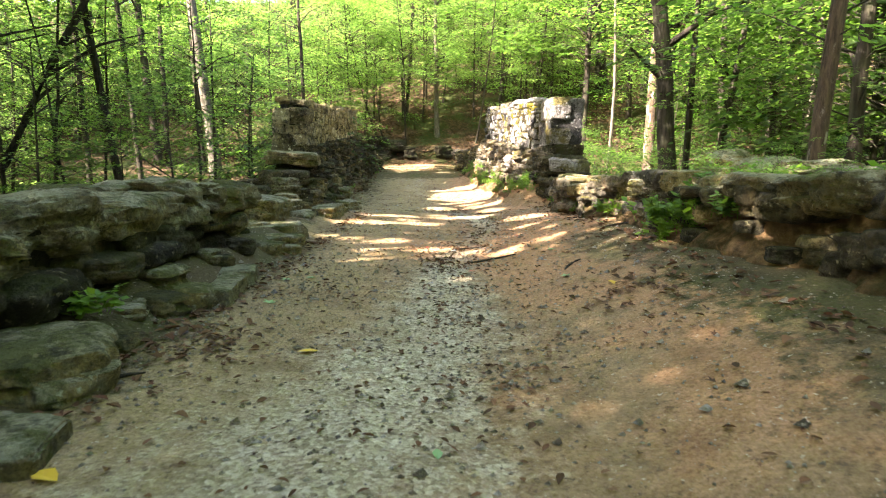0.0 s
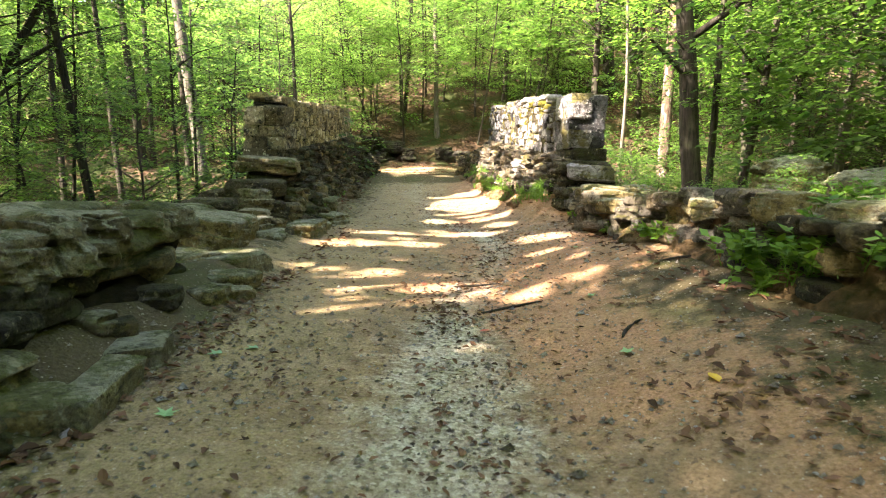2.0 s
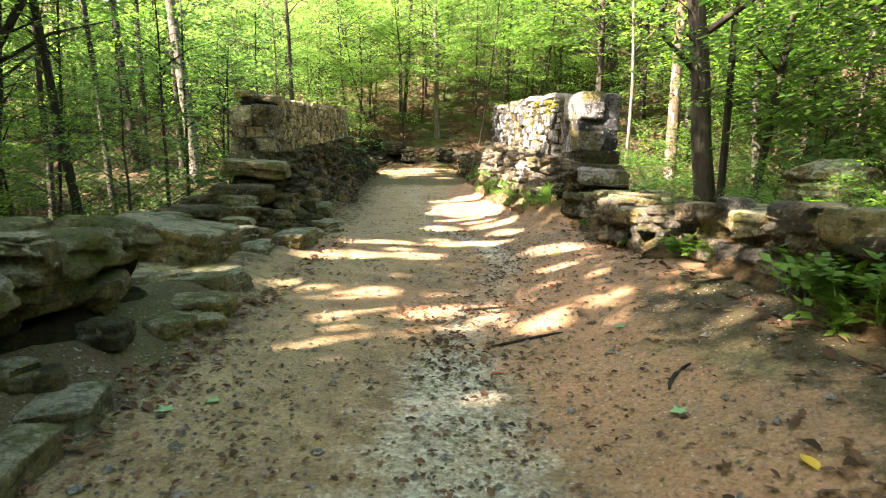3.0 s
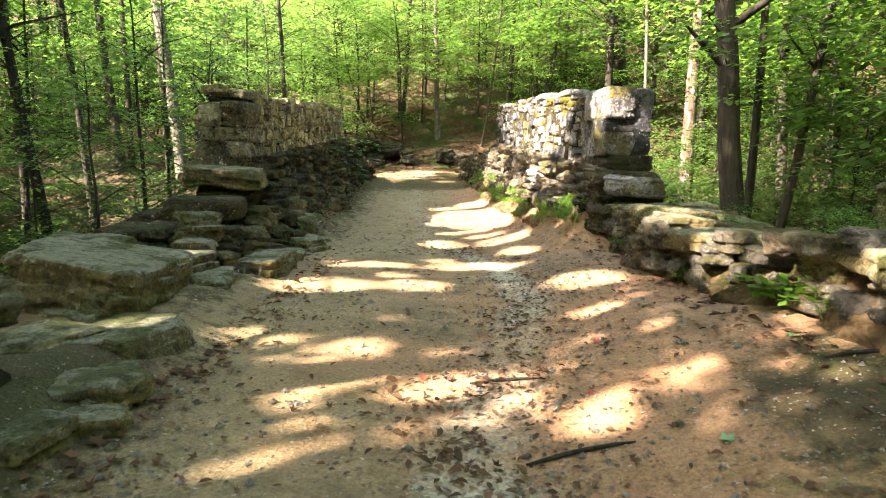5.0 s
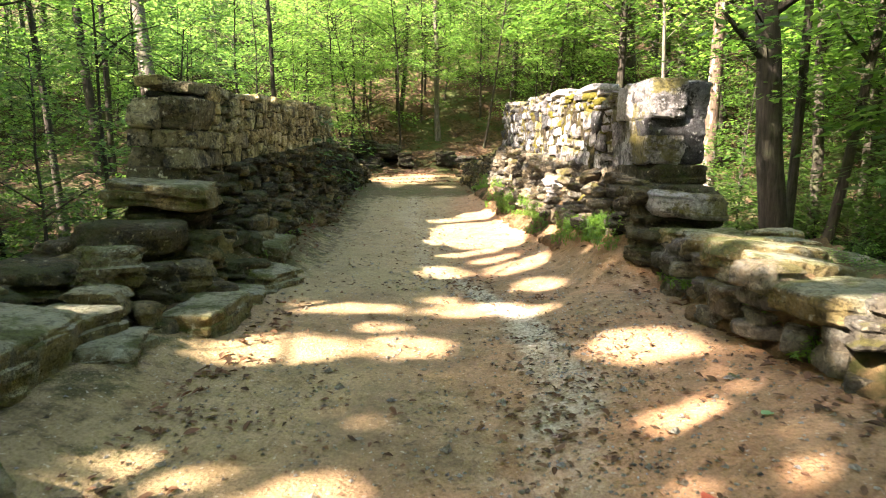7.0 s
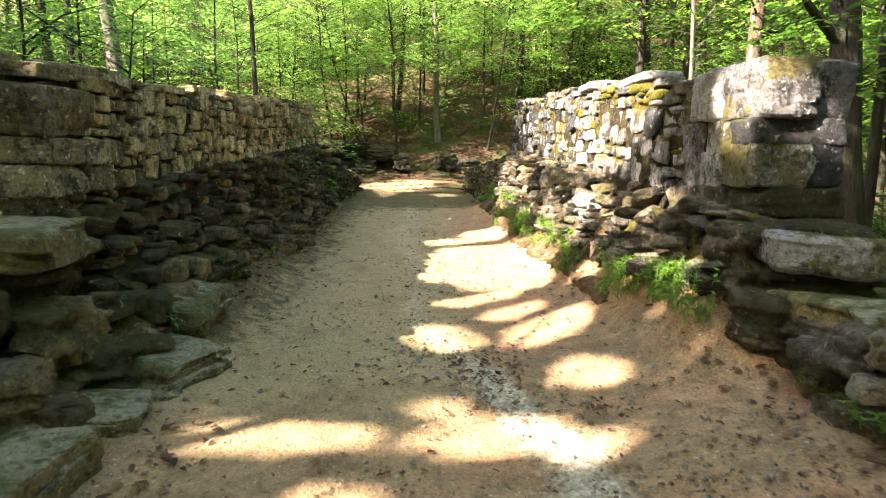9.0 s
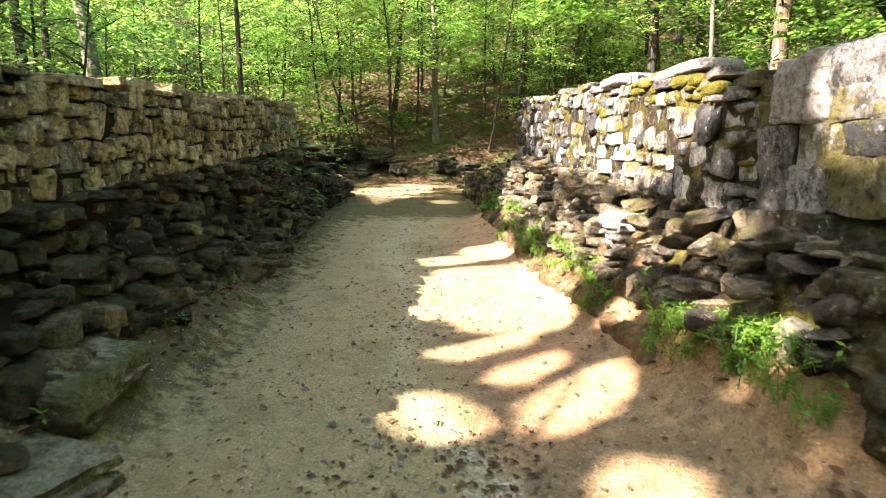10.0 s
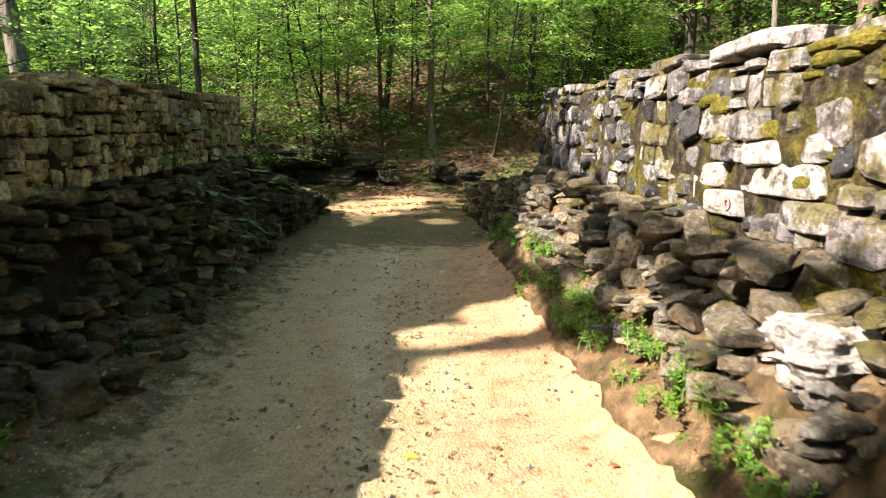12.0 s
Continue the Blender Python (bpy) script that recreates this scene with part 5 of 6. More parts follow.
def spray(rng, centre, heading, length, count, size, droop=0.15, flat=0.2):
    """A flat spray of leaves along a twig. Returns (count, 4, 3)."""
    t = rng.uniform(0.0, 1.0, count)
    side = rng.choice([-1.0, 1.0], count)
    ax = np.array([math.cos(heading), math.sin(heading), 0.0])
    cr = np.array([-ax[1], ax[0], 0.0])
    spread = rng.uniform(0.0, 0.42, count) * length * np.sin(np.clip(t * 2.6 + 0.35, 0, np.pi))
    base = centre + ax * ((t - 0.25) * length)[:, None] + cr * (side * spread)[:, None]
    base[:, 2] += -droop * length * t ** 2 + rng.normal(0, 0.035 * length, count)
    ang = heading + side * rng.uniform(0.2, 1.3, count)
    d = np.stack([np.cos(ang), np.sin(ang), rng.normal(-0.25, flat, count)], -1)
    d /= np.linalg.norm(d, axis=1)[:, None]
    s = np.stack([-np.sin(ang), np.cos(ang), rng.normal(0, flat, count)], -1)
    s /= np.linalg.norm(s, axis=1)[:, None]
    ln = (size * rng.uniform(0.7, 1.3, count))[:, None]
    return np.stack([base, base + d * ln * 0.45 + s * ln * 0.30, base + d * ln, base + d * ln * 0.45 - s * ln * 0.30], 1)


def tree_template(seed, tall, radius, first, reach, sprays, leaves, size, lean=(0.0, 0.0), limbs=5, top_radius=0.35, bark=None, sides=9, stands=None, foliage=None):
    """A trunk with limbs (one mesh) and a crown of leaf sprays (another), base at the origin."""
    rng = np.random.default_rng(seed)
    r = random.Random(seed)
    verts, faces, tv, tf = [], [], [], []
    n = 9
    axis = []
    bend = (r.uniform(-0.25, 0.25), r.uniform(-0.25, 0.25))
    for i in range(n):
        t = i / (n - 1)
        axis.append(Vector((lean[0] * t + bend[0] * math.sin(t * 3.1) + r.uniform(-0.05, 0.05) * (0 < i), lean[1] * t + bend[1] * math.sin(t * 3.1), -0.4 + t * (tall + 0.4))))
    rad = [radius * (1.25 if i == 0 else 1.0) * (1 - (1 - top_radius) * i / (n - 1)) for i in range(n)]
    tube(verts, faces, axis, rad, sides)

    def on_axis(z):
        k = (z + 0.4) / (tall + 0.4) * (n - 1)
        i = min(n - 2, max(0, int(k)))
        return axis[i].lerp(axis[i + 1], k - i)
    quads = []
    for i in range(limbs):
        z = first + (tall - first) * r.uniform(0.1, 0.95)
        a = r.uniform(0, 2 * math.pi)
        p0 = on_axis(z)
        L = reach * r.uniform(0.5, 1.0)
        p1 = p0 + Vector((math.cos(a) * L * 0.5, math.sin(a) * L * 0.5, L * 0.35))
        p2 = p0 + Vector((math.cos(a + 0.2) * L, math.sin(a + 0.2) * L, L * 0.55))
        tube(verts, faces, [p0, p1, p2], [radius * 0.36, radius * 0.22, radius * 0.08], 5)
    for i in range(sprays):
        u = (i + r.random()) / sprays
        z = first + (tall * 1.04 - first) * u
        width = reach * math.sin(math.pi * min(1.0, 0.22 + 0.72 * u)) ** 0.8
        a = r.uniform(0, 2 * math.pi)
        d = width * math.sqrt(r.uniform(0.05, 1.0))
        p0 = on_axis(min(z - 0.25 * d, tall))
        c = on_axis(min(z, tall)) + Vector((math.cos(a) * d, math.sin(a) * d, r.uniform(-0.2, 0.3)))
        tube(tv, tf, [p0, p0.lerp(c, 0.55) + Vector((0, 0, 0.12)), c], [min(0.03, 0.005 + radius * 0.11), 0.008, 0.003], 3)
        for _ in range(2):
            quads.append(spray(rng, np.array(c) + rng.normal(0, 0.18, 3), a + r.uniform(-0.9, 0.9), r.uniform(0.8, 1.5) * max(1.15, size / 0.13), leaves // 2, size))
    trunk = array_mesh("trunk", verts, faces, bark or M_BARK, True)
    quads = np.concatenate(quads)
    if stands is not None:
        quads = quads[~lit_any(quads + np.array(stands))]
    crown = quads_mesh("crown", quads, foliage or M_LEAF, tv, tf, M_BARK)
    return trunk, crown


def plant_tree(name, label, category, group, template, x, y, turn=0.0, scale=1.0, bark=None):
    e = thing(name, label, category, group, at=(x, y, hz(x, y)))
    e.rotation_euler, e.scale = (0, 0, turn), (scale, scale, scale)
    part("trunk", template[0], None, e)
    tagged(part("crown", template[1], None, e), kind="stuff")
    return e


TALL = [tree_template(600 + i, 15 + 1.5 * i, 0.15 + 0.03 * (i % 3), 6.0, 3.8, 58, 60, 0.28, (0.5 - 0.3 * i, 0.3), 7) for i in range(4)]
TALL_PALE = [tree_template(640 + i, 16, 0.18, 6.5, 3.6, 50, 60, 0.27, (0.4, -0.3), 6, bark=M_BARK_PALE) for i in range(2)]
YOUNG = [tree_template(660 + i, 5.0 + 0.9 * i, 0.045 + 0.008 * i, 0.9, 2.2, 38, 70, 0.125, (0.3 * (i - 2), 0.2), 3, 0.2, sides=5, foliage=M_LEAF_BRIGHT) for i in range(5)]
YOUNG_SHADED = [tree_template(665 + i, 5.5 + 0.9 * i, 0.05, 1.4, 2.2, 34, 60, 0.13, (0.3 * (i - 1), 0.2), 3, 0.2, sides=5, foliage=M_LEAF_SHADED) for i in range(3)]
YOUNG_FAR = [tree_template(670 + i, 5.5 + i, 0.05, 0.9, 2.4, 34, 40, 0.2, (0.3 * (i - 1), 0.2), 3, 0.2, sides=5, foliage=M_LEAF_BRIGHT) for i in range(3)]
LOW_SHADED = [tree_template(690 + i, 2.0 + 0.4 * i, 0.02, 0.2, 1.4, 34, 56, 0.12, (0.2, 0.1), 2, 0.3, sides=4, foliage=M_LEAF_SHADED) for i in range(3)]
LOW = [tree_template(680 + i, 1.7 + 0.3 * i, 0.018, 0.2, 1.1, 26, 50, 0.11, (0.2, 0.1), 2, 0.3, sides=4) for i in range(4)]

# trees that can be told apart: place, trunk radius, height, lean (east, north) over the height
KNOWN = [
    (-11.4, 32.6, 0.30, 17, (-2.2, 0.0), M_BARK_PALE, "tall tree with pale sunlit bark leaning over the hollow"),
    (-12.4, 33.6, 0.16, 16, (-0.9, 0.5), M_BARK, "slim dark straight tree in the wood"),
    (-15.3, 35.0, 0.22, 17, (-2.0, 0.4), M_BARK, "dark leaning tree in the wood"),
    (-14.9, 35.2, 0.15, 15, (-0.6, 0.4), M_BARK, "slim dark tree beside a leaning one"),
    (-12.6, 27.5, 0.13, 15, (-2.0, 0.2), M_BARK, "dark tree leaning strongly over the hollow"),
    (-10.9, 49.0, 0.26, 18, (-0.9, 0.4), M_BARK, "dark straight tree on the slope"),
    (-0.48, 39.2, 0.15, 12, (-0.3, 0.2), M_BARK_PALE, "pale slender tree at the end of the trail"),
    (7.1, 19.5, 0.33, 15, (-1.7, 0.3), M_BARK, "thick dark tree beside the bridge, leaning"),
    (7.2, 19.6, 0.13, 13, (2.0, 0.4), M_BARK, "forked dark stem growing from a thick tree's foot"),
    (7.3, 20.4, 0.13, 14, (0.2, 0.2), M_BARK, "slim dark stem close behind a thick tree"),
    (-9.6, 20.5, 0.15, 14, (-2.4, 0.3), M_BARK, "dark tree leaning over the hollow"),
    (-14.2, 26.0, 0.13, 14, (-0.9, 0.2), M_BARK, "slim dark tree in the hollow"),
    (-11.2, 19.6, 0.05, 9, (-1.2, 0.1), M_BARK, "thin crooked dark young tree"),
    (-12.5, 20.4, 0.07, 10, (0.7, 0.1), M_BARK, "thin dark tree at the edge of the hollow"),
    (-13.0, 19.3, 0.08, 10, (-0.8, 0.1), M_BARK, "thin dark tree at the edge of the hollow"),
    (-6.9, 33.2, 0.11, 13, (-0.7, 0.1), M_BARK, "slim dark tree behind the parapet"),
    (10.5, 24.5, 0.17, 15, (-0.8, 0.2), M_BARK, "dark slim crooked tree on the slope"),
    (8.7, 28.0, 0.25, 17, (0.5, 0.3), M_BARK_PEEL, "pale mottled tree behind the bridge"),
    (7.3, 29.3, 0.08, 13, (-0.5, 0.1), M_BARK_PALE, "thin white-barked young tree on the slope"),
    (10.0, 43.0, 0.36, 18, (-0.6, 0.3), M_BARK, "stout brown tree up the hillside"),
    (4.9, 8.95, 0.135, 14, (0.2, 0.1), M_BARK_PEEL, "pale peeling dead-looking tree on the bank"),
    (7.85, 12.6, 0.18, 14, (0.3, 0.1), M_BARK, "dark tree behind the bank"),
    (3.6, 47.0, 0.14, 14, (-0.4, 0.0), M_BARK, "slim tree up the hillside"),
]
for i, (x, y, r, h, lean, bark, label) in enumerate(KNOWN):
    young = r < 0.1
    end = y == 39.2
    tpl = tree_template(720 + i, h, r, 3.3 if end else 6.0 if not young else 4.0, 4.0 if end else 2.6, 150 if end else 36 if not young else 24, 70 if end else 60, 0.15, lean, 5, 0.45, bark, stands=None if end else (x, y, hz(x, y)), foliage=M_LEAF_BRIGHT if end else None)
    plant_tree("tree", label, "tree", "forest trees", tpl, x, y)

HIGH = [tree_template(700 + i, 7.5 + i, 0.06, 3.2, 3.0, 70, 80, 0.125, (0.8 * (i - 1), -2.8), 4, 0.25, sides=6, foliage=M_LEAF_BRIGHT) for i in range(3)]
for i, (x, y) in enumerate(((-3.9, 38.6), (-2.3, 37.9), (1.7, 38.4), (-5.4, 39.4), (4.6, 39.6), (-1.5, 41.2))):
    plant_tree("sapling", "young tree spreading layered green leaves over the trail's end", "sapling", "understorey", HIGH[i % 3], x, y, (i % 5 - 2) * 0.2, 1.0)
for i, (x, y) in enumerate(((-3.4, 37.6), (-4.8, 38.4), (-2.7, 41.5), (-0.3, 43.5), (1.7, 41.6), (3.3, 43.0), (5.0, 41.6), (6.4, 41.0), (2.4, 45.5), (-4.4, 43.0), (0.9, 46.5), (7.6, 43.5), (-1.4, 44.6), (4.2, 39.4))):
    plant_tree("sapling", "young tree with layered green leaves on the leafy slope", "sapling", "understorey", YOUNG[(i * 2) % 5], x, y, i * 1.9, 1.1 + 0.07 * (i % 4))
for i, (x, y) in enumerate(((-5.5, 34.5), (-6.8, 36.2), (-8.2, 34.2), (-9.5, 36.5), (-7.4, 38.6), (-5.8, 40.0), (-10.8, 34.8), (-4.6, 42.0), (-12.4, 37.0), (5.2, 40.5), (-8.8, 41.5))):
    plant_tree("sapling", "young understorey tree with layered bright green leaves", "sapling", "understorey", YOUNG[i % 5], x, y, i * 1.3, 1.0 + 0.06 * (i % 4))
for i, (x, y, k) in enumerate(((-6.9, 31.2, 1.1), (-7.4, 32.8, 1.2), (-8.2, 31.6, 1.3))):
    plant_tree("shrub", "low leafy woodland shrub", "shrub", "woodland shrubs", LOW[i % 4], x, y, i * 1.7, k)
_r = random.Random(19)
for i in range(18):
    y = _r.uniform(4.5, 11.5)
    x = _r.uniform(2.75, 3.6) + 0.06 * (9 - y)
    e = plant_tree("weed", "small leafy green weed on the clay bank", "weed", "weeds on the bank", LOW[i % 4], x, y, _r.uniform(0, 6), _r.uniform(0.14, 0.26))
    e.location.z = 0.74 if y < 8.5 else 0.6
rnd = random.Random(77)
taken = [(k[0], k[1]) for k in KNOWN]


def clear_of_bridge(x, y, gap):
    return not (-4.6 - gap < x < 4.2 + gap and y < 34.5)


def scatter(count, box, gap, apart, seen_from=None):
    out, tries = [], 0
    while len(out) < count and tries < count * 60:
        tries += 1
        x, y = rnd.uniform(box[0], box[1]), rnd.uniform(box[2], box[3])
        if not clear_of_bridge(x, y, gap) or (x < -4 and in_the_way(x, y)):
            continue
        if any((x - a) ** 2 + (y - b) ** 2 < apart ** 2 for a, b in taken):
            continue
        taken.append((x, y))
        out.append((x, y))
    return out


for x, y in scatter(11, (-36, -9, 24, 64), 3.0, 3.0) + scatter(36, (-8, 30, 38, 75), 3.0, 2.6) + scatter(8, (9, 28, 14, 36), 3.0, 2.6) + scatter(22, (-62, -16, 46, 84), 3.0, 2.6):
    tpl = rnd.choice(TALL if rnd.random() < 0.8 else TALL_PALE)
    plant_tree("tree", "slim forest tree with leafy branches", "tree", "forest trees", tpl, x, y, rnd.uniform(0, 6.28), rnd.uniform(0.85, 1.15))
# dense high crowns added to shade the east wood
FULL = [tree_template(750 + i, 13 + i, 0.2, 5.2, 4.6, 120, 56, 0.26, (0.3, 0.2), 8, foliage=M_LEAF_SHADED) for i in range(2)]
for i, (x, y) in enumerate(((10.2, 15.2), (12.5, 19.0), (14.5, 11.0), (13.0, 26.5), (17.0, 22.0), (13.5, 7.0), (6.9, 33.5), (18.5, 30.0), (11.5, 34.0))):
    plant_tree("tree", "broad leafy tree added east of the bridge for shade", "tree", "forest trees", FULL[i % 2], x, y, i * 1.3, 1.0)
    taken.append((x, y))
# more trees added east and south to hold back skylight
for x, y in scatter(8, (9.5, 24, -14, 20), 3.0, 2.6) + scatter(10, (-26, -7, -22, -9), 3.0, 3.0):
    plant_tree("tree", "tall tree with a full crown, added to block skylight", "tree", "forest trees", rnd.choice(TALL), x, y, rnd.uniform(0, 6.28), rnd.uniform(0.95, 1.25))
for x, y in scatter(5, (-12, -6.2, 15, 27), 0.6, 1.2) + scatter(42, (-28, -6.5, 34, 52), 1.0, 1.5) + scatter(34, (-25, -7.5, 17, 34), 1.0, 1.3) + scatter(30, (-45, -14, 40, 66), 1.0, 2.0) + scatter(30, (-50, -9, 54, 84), 1.0, 2.0) + scatter(28, (-9, 22, 43, 60), 1.0, 1.6) + scatter(24, (8.2, 24, 17, 37), 1.0, 1.8):
    plant_tree("sapling", "young understorey tree with layered bright green leaves", "sapling", "understorey", rnd.choice(YOUNG_FAR if y > 44 or x < -26 else YOUNG_SHADED if x > 7.5 else YOUNG), x, y, rnd.uniform(0, 6.28), rnd.uniform(0.8, 1.3))
# shrubs beside the bridge use the darker copy to darken the hollows
for x, y in scatter(62, (-18, -4.9, 9, 38), 0.3, 0.9) + scatter(30, (-10, -4.8, 9, 24), 0.2, 0.7) + scatter(24, (5.0, 11, 12, 26), 0.2, 0.7) + scatter(20, (5.5, 20, 36, 50), 0.3, 1.2) + scatter(10, (-9, 5, 47, 54), 0.3, 1.2) + scatter(34, (5.2, 18, 11, 32), 0.3, 0.9):
    plant_tree("shrub", "low leafy woodland shrub", "shrub", "woodland shrubs", rnd.choice(LOW_SHADED if abs(x) > 4 and y < 30 else LOW), x, y, rnd.uniform(0, 6.28), rnd.uniform(0.7, 1.4))


# trees added out of view, crowns thinned wherever sun should reach the trail
def shade_trees():
    rng = np.random.default_rng(5)
    spots = [(-12.0, 6.5, 11.0), (-13.5, 0.5, 11.5), (-11.0, -4.5, 10.5), (-17.0, -6.5, 13.0), (-16.5, 4.0, 13.5), (-8.5, -9.0, 9.0), (-12.5, 12.5, 11.0), (-18.0, 10.0, 13.0), (-14.5, 17.5, 12.0), (-10.0, 20.5, 9.5), (-20.0, 16.0, 15.0), (-8.0, 9.6, 15.0), (-7.2, 4.0, 13.5), (-6.0, -1.5, 13.0), (-24.0, 8.0, 13.0), (-23.0, 14.0, 14.0), (-22.0, 2.0, 13.0)]
    bases = {9: (-15.4, 19.6), 11: (-10.5, 3.5)}
    for i, (x, y, zc) in enumerate(spots):
        g = hz(x, y)
        e = thing("tree", "unseen tall tree placed west of the trail to cast broken shade", "tree", "shade trees", at=(x, y, g))
        bx, by = bases.get(i, (x, y))
        trunk, _ = tree_template(800 + i, zc + 2, 0.11 if i == 11 else 0.2, 5.0, 4.0, 30, 10, 0.2, (x - bx + 0.4, y - by + 0.2), 6)
        part("trunk", trunk, None, e).location = (bx - x, by - y, 0)
        n = 5600
        d = rng.normal(0, 1, (n, 3))
        d /= np.linalg.norm(d, axis=1)[:, None]
        p = d * (rng.uniform(0, 1, n) ** 0.4)[:, None] * np.array([4.4, 4.6, 3.4]) + np.array([x, y, zc])
        a = rng.uniform(0, 6.283, n)
        dd = np.stack([np.cos(a), np.sin(a), rng.normal(-0.2, 0.4, n)], -1)
        ss = np.stack([-np.sin(a), np.cos(a), rng.normal(0, 0.4, n)], -1)
        ln = rng.uniform(0.22, 0.39, n)[:, None]
        q = np.stack([p, p + dd * ln * 0.5 + ss * ln * 0.34, p + dd * ln, p + dd * ln * 0.5 - ss * ln * 0.34], 1)
        q = q[~lit_any(q)] - np.array([x, y, g])
        tagged(part("crown", quads_mesh("crown", q, M_LEAF), None, e), kind="stuff")

    # further unseen crowns added overhead to darken the west wood
    for i in range(10):
        x, y, zc = rng.uniform(-44, -15), rng.uniform(4, 33), rng.uniform(13.0, 16.0)
        if x > -0.62 * y - 3.0 and i % 3:
            x = -0.62 * y - 3.0 - rng.uniform(0, 8)
        g = hz(x, y)
        e = thing("tree", "forest tree added with a wide unseen crown to shade the wood", "tree", "shade trees", at=(x, y, g))
        trunk, _ = tree_template(860 + i, zc - g + 1, 0.17, 8.0, 4.0, 10, 10, 0.2, (0.4, 0.2), 5)
        part("trunk", trunk, None, e)
        n = 1500
        d = rng.normal(0, 1, (n, 3))
        d /= np.linalg.norm(d, axis=1)[:, None]
        p = d * (rng.uniform(0, 1, n) ** 0.4)[:, None] * np.array([4.2, 4.2, 2.6]) + np.array([x, y, zc])
        a = rng.uniform(0, 6.283, n)
        dd = np.stack([np.cos(a), np.sin(a), rng.normal(-0.2, 0.4, n)], -1)
        ss = np.stack([-np.sin(a), np.cos(a), rng.normal(0, 0.4, n)], -1)
        ln = rng.uniform(0.34, 0.56, n)[:, None]
        q = np.stack([p, p + dd * ln * 0.5 + ss * ln * 0.34, p + dd * ln, p + dd * ln * 0.5 - ss * ln * 0.34], 1)
        gx, gy = p[:, 0] + PER.x * p[:, 2], p[:, 1] + PER.y * p[:, 2]
        q = q[~lit_any(q) & (vnoise(gx * 0.8, gy * 0.8, 21.0) < 0.44)] - np.array([x, y, g])
        tagged(part("crown", quads_mesh("crown", q, M_LEAF), None, e), kind="stuff")


shade_trees()


def skylight_belt():
    """Unseen trees added round the bridge on all sides to block low skylight."""
    r = random.Random(404)
    kinds = [tree_template(1000 + i, 17 + 2 * i, 0.24, 1.2, 5.2, 66, 40, 0.72, (0.5, -0.4), 8) for i in range(3)]
    done = []
    for _ in range(9000):
        x, y = r.uniform(-75, 60), r.uniform(-55, 70)
        along = -(x * SUN_TO.x + (y - 14) * SUN_TO.y) / math.hypot(SUN_TO.x, SUN_TO.y)
        across = abs(x * SUN_TO.y - (y - 14) * SUN_TO.x) / math.hypot(SUN_TO.x, SUN_TO.y)
        if math.hypot(max(0.0, abs(x) - 3), max(0.0, abs(y - 14) - 12)) < (17 if x > 0 else 22) or (along > 0 and across < 34 and along < 40):
            continue
        if y > 1.25 * abs(x) - 10 or any((x - a) ** 2 + (y - b) ** 2 < 36 for a, b in done):
            continue
        done.append((x, y))
        plant_tree("tree", "broad leafy tree added out of view to block low skylight", "tree", "surrounding wood", kinds[len(done) % 3], x, y, r.uniform(0, 6.28), r.uniform(0.9, 1.2))
        if len(done) == 120:
            break


skylight_belt()


# ---- ground cover and small things ----
def leaf_outline(kind, r):
    """Half-curled fallen leaf, about 1 long, lying near the ground: rim points round a middle rib."""
    if kind == "star":
        pts = []
        for i in range(5):
            a = radians(-120 + 60 * i)
            pts.append((math.sin(a - 0.42) * 0.22, math.cos(a - 0.42) * 0.22))
            L = (0.42, 0.52, 0.6, 0.52, 0.42)[i]
            pts.append((math.sin(a) * L, math.cos(a) * L))
        pts.append((0.05, -0.25))
        return pts
    return [(0, -0.5), (0.18, -0.28), (0.27, 0.0), (0.17, 0.28), (0, 0.5), (-0.17, 0.28), (-0.27, 0.0), (-0.18, -0.28)]


def leaf_piece(kind, r, curl):
    """Vertices and faces of one curled leaf."""
    rim = leaf_outline(kind, r)
    vs = [(0.0, 0.0, 0.03)]
    for x, y in rim:
        d = math.hypot(x, y)
        vs.append((x, y, 0.03 + curl * (abs(x) * 0.9) + r.uniform(-0.06, 0.06) * d))
    n = len(rim)
    return vs, [(0, 1 + i, 1 + (i + 1) % n) for i in range(n)]


def litter(name, label, count, where, size, material, seed, category, star=0.25):
    r = random.Random(seed)
    V, F = [], []
    shapes = [leaf_piece("star" if r.random() < star else "oval", r, r.uniform(0.0, 0.9)) for _ in range(24)]
    for _ in range(count):
        x, y = where(r)
        vs, fs = r.choice(shapes)
        s, a = r.uniform(*size), r.uniform(0, 6.28)
        tx, ty = r.gauss(0, 0.22), r.gauss(0, 0.22)
        z = hz_fast(x, y) + 0.004
        ca, sa = math.cos(a), math.sin(a)
        b = len(V)
        for px, py, pz in vs:
            V.append((x + s * (px * ca - py * sa), y + s * (px * sa + py * ca), z + s * max(0.0, pz + tx * px + ty * py + 0.12)))
        F.extend(tuple(i + b for i in f) for f in fs)
    return tagged(new(name, array_mesh(name, V, F, material)), label, category, kind="stuff")


_GX, _GY = np.arange(-6, 6, 0.06), np.arange(-3, 38, 0.06)
_GZ = height(*np.meshgrid(_GX, _GY))


def hz_fast(x, y):
    i, j = (x + 6) / 0.06, (y + 3) / 0.06
    a, b = int(i), int(j)
    if not (0 <= a < len(_GX) - 1 and 0 <= b < len(_GY) - 1):
        return hz(x, y)
    u, v = i - a, j - b
    return float((_GZ[b, a] * (1 - u) + _GZ[b, a + 1] * u) * (1 - v) + (_GZ[b + 1, a] * (1 - u) + _GZ[b + 1, a + 1] * u) * v)


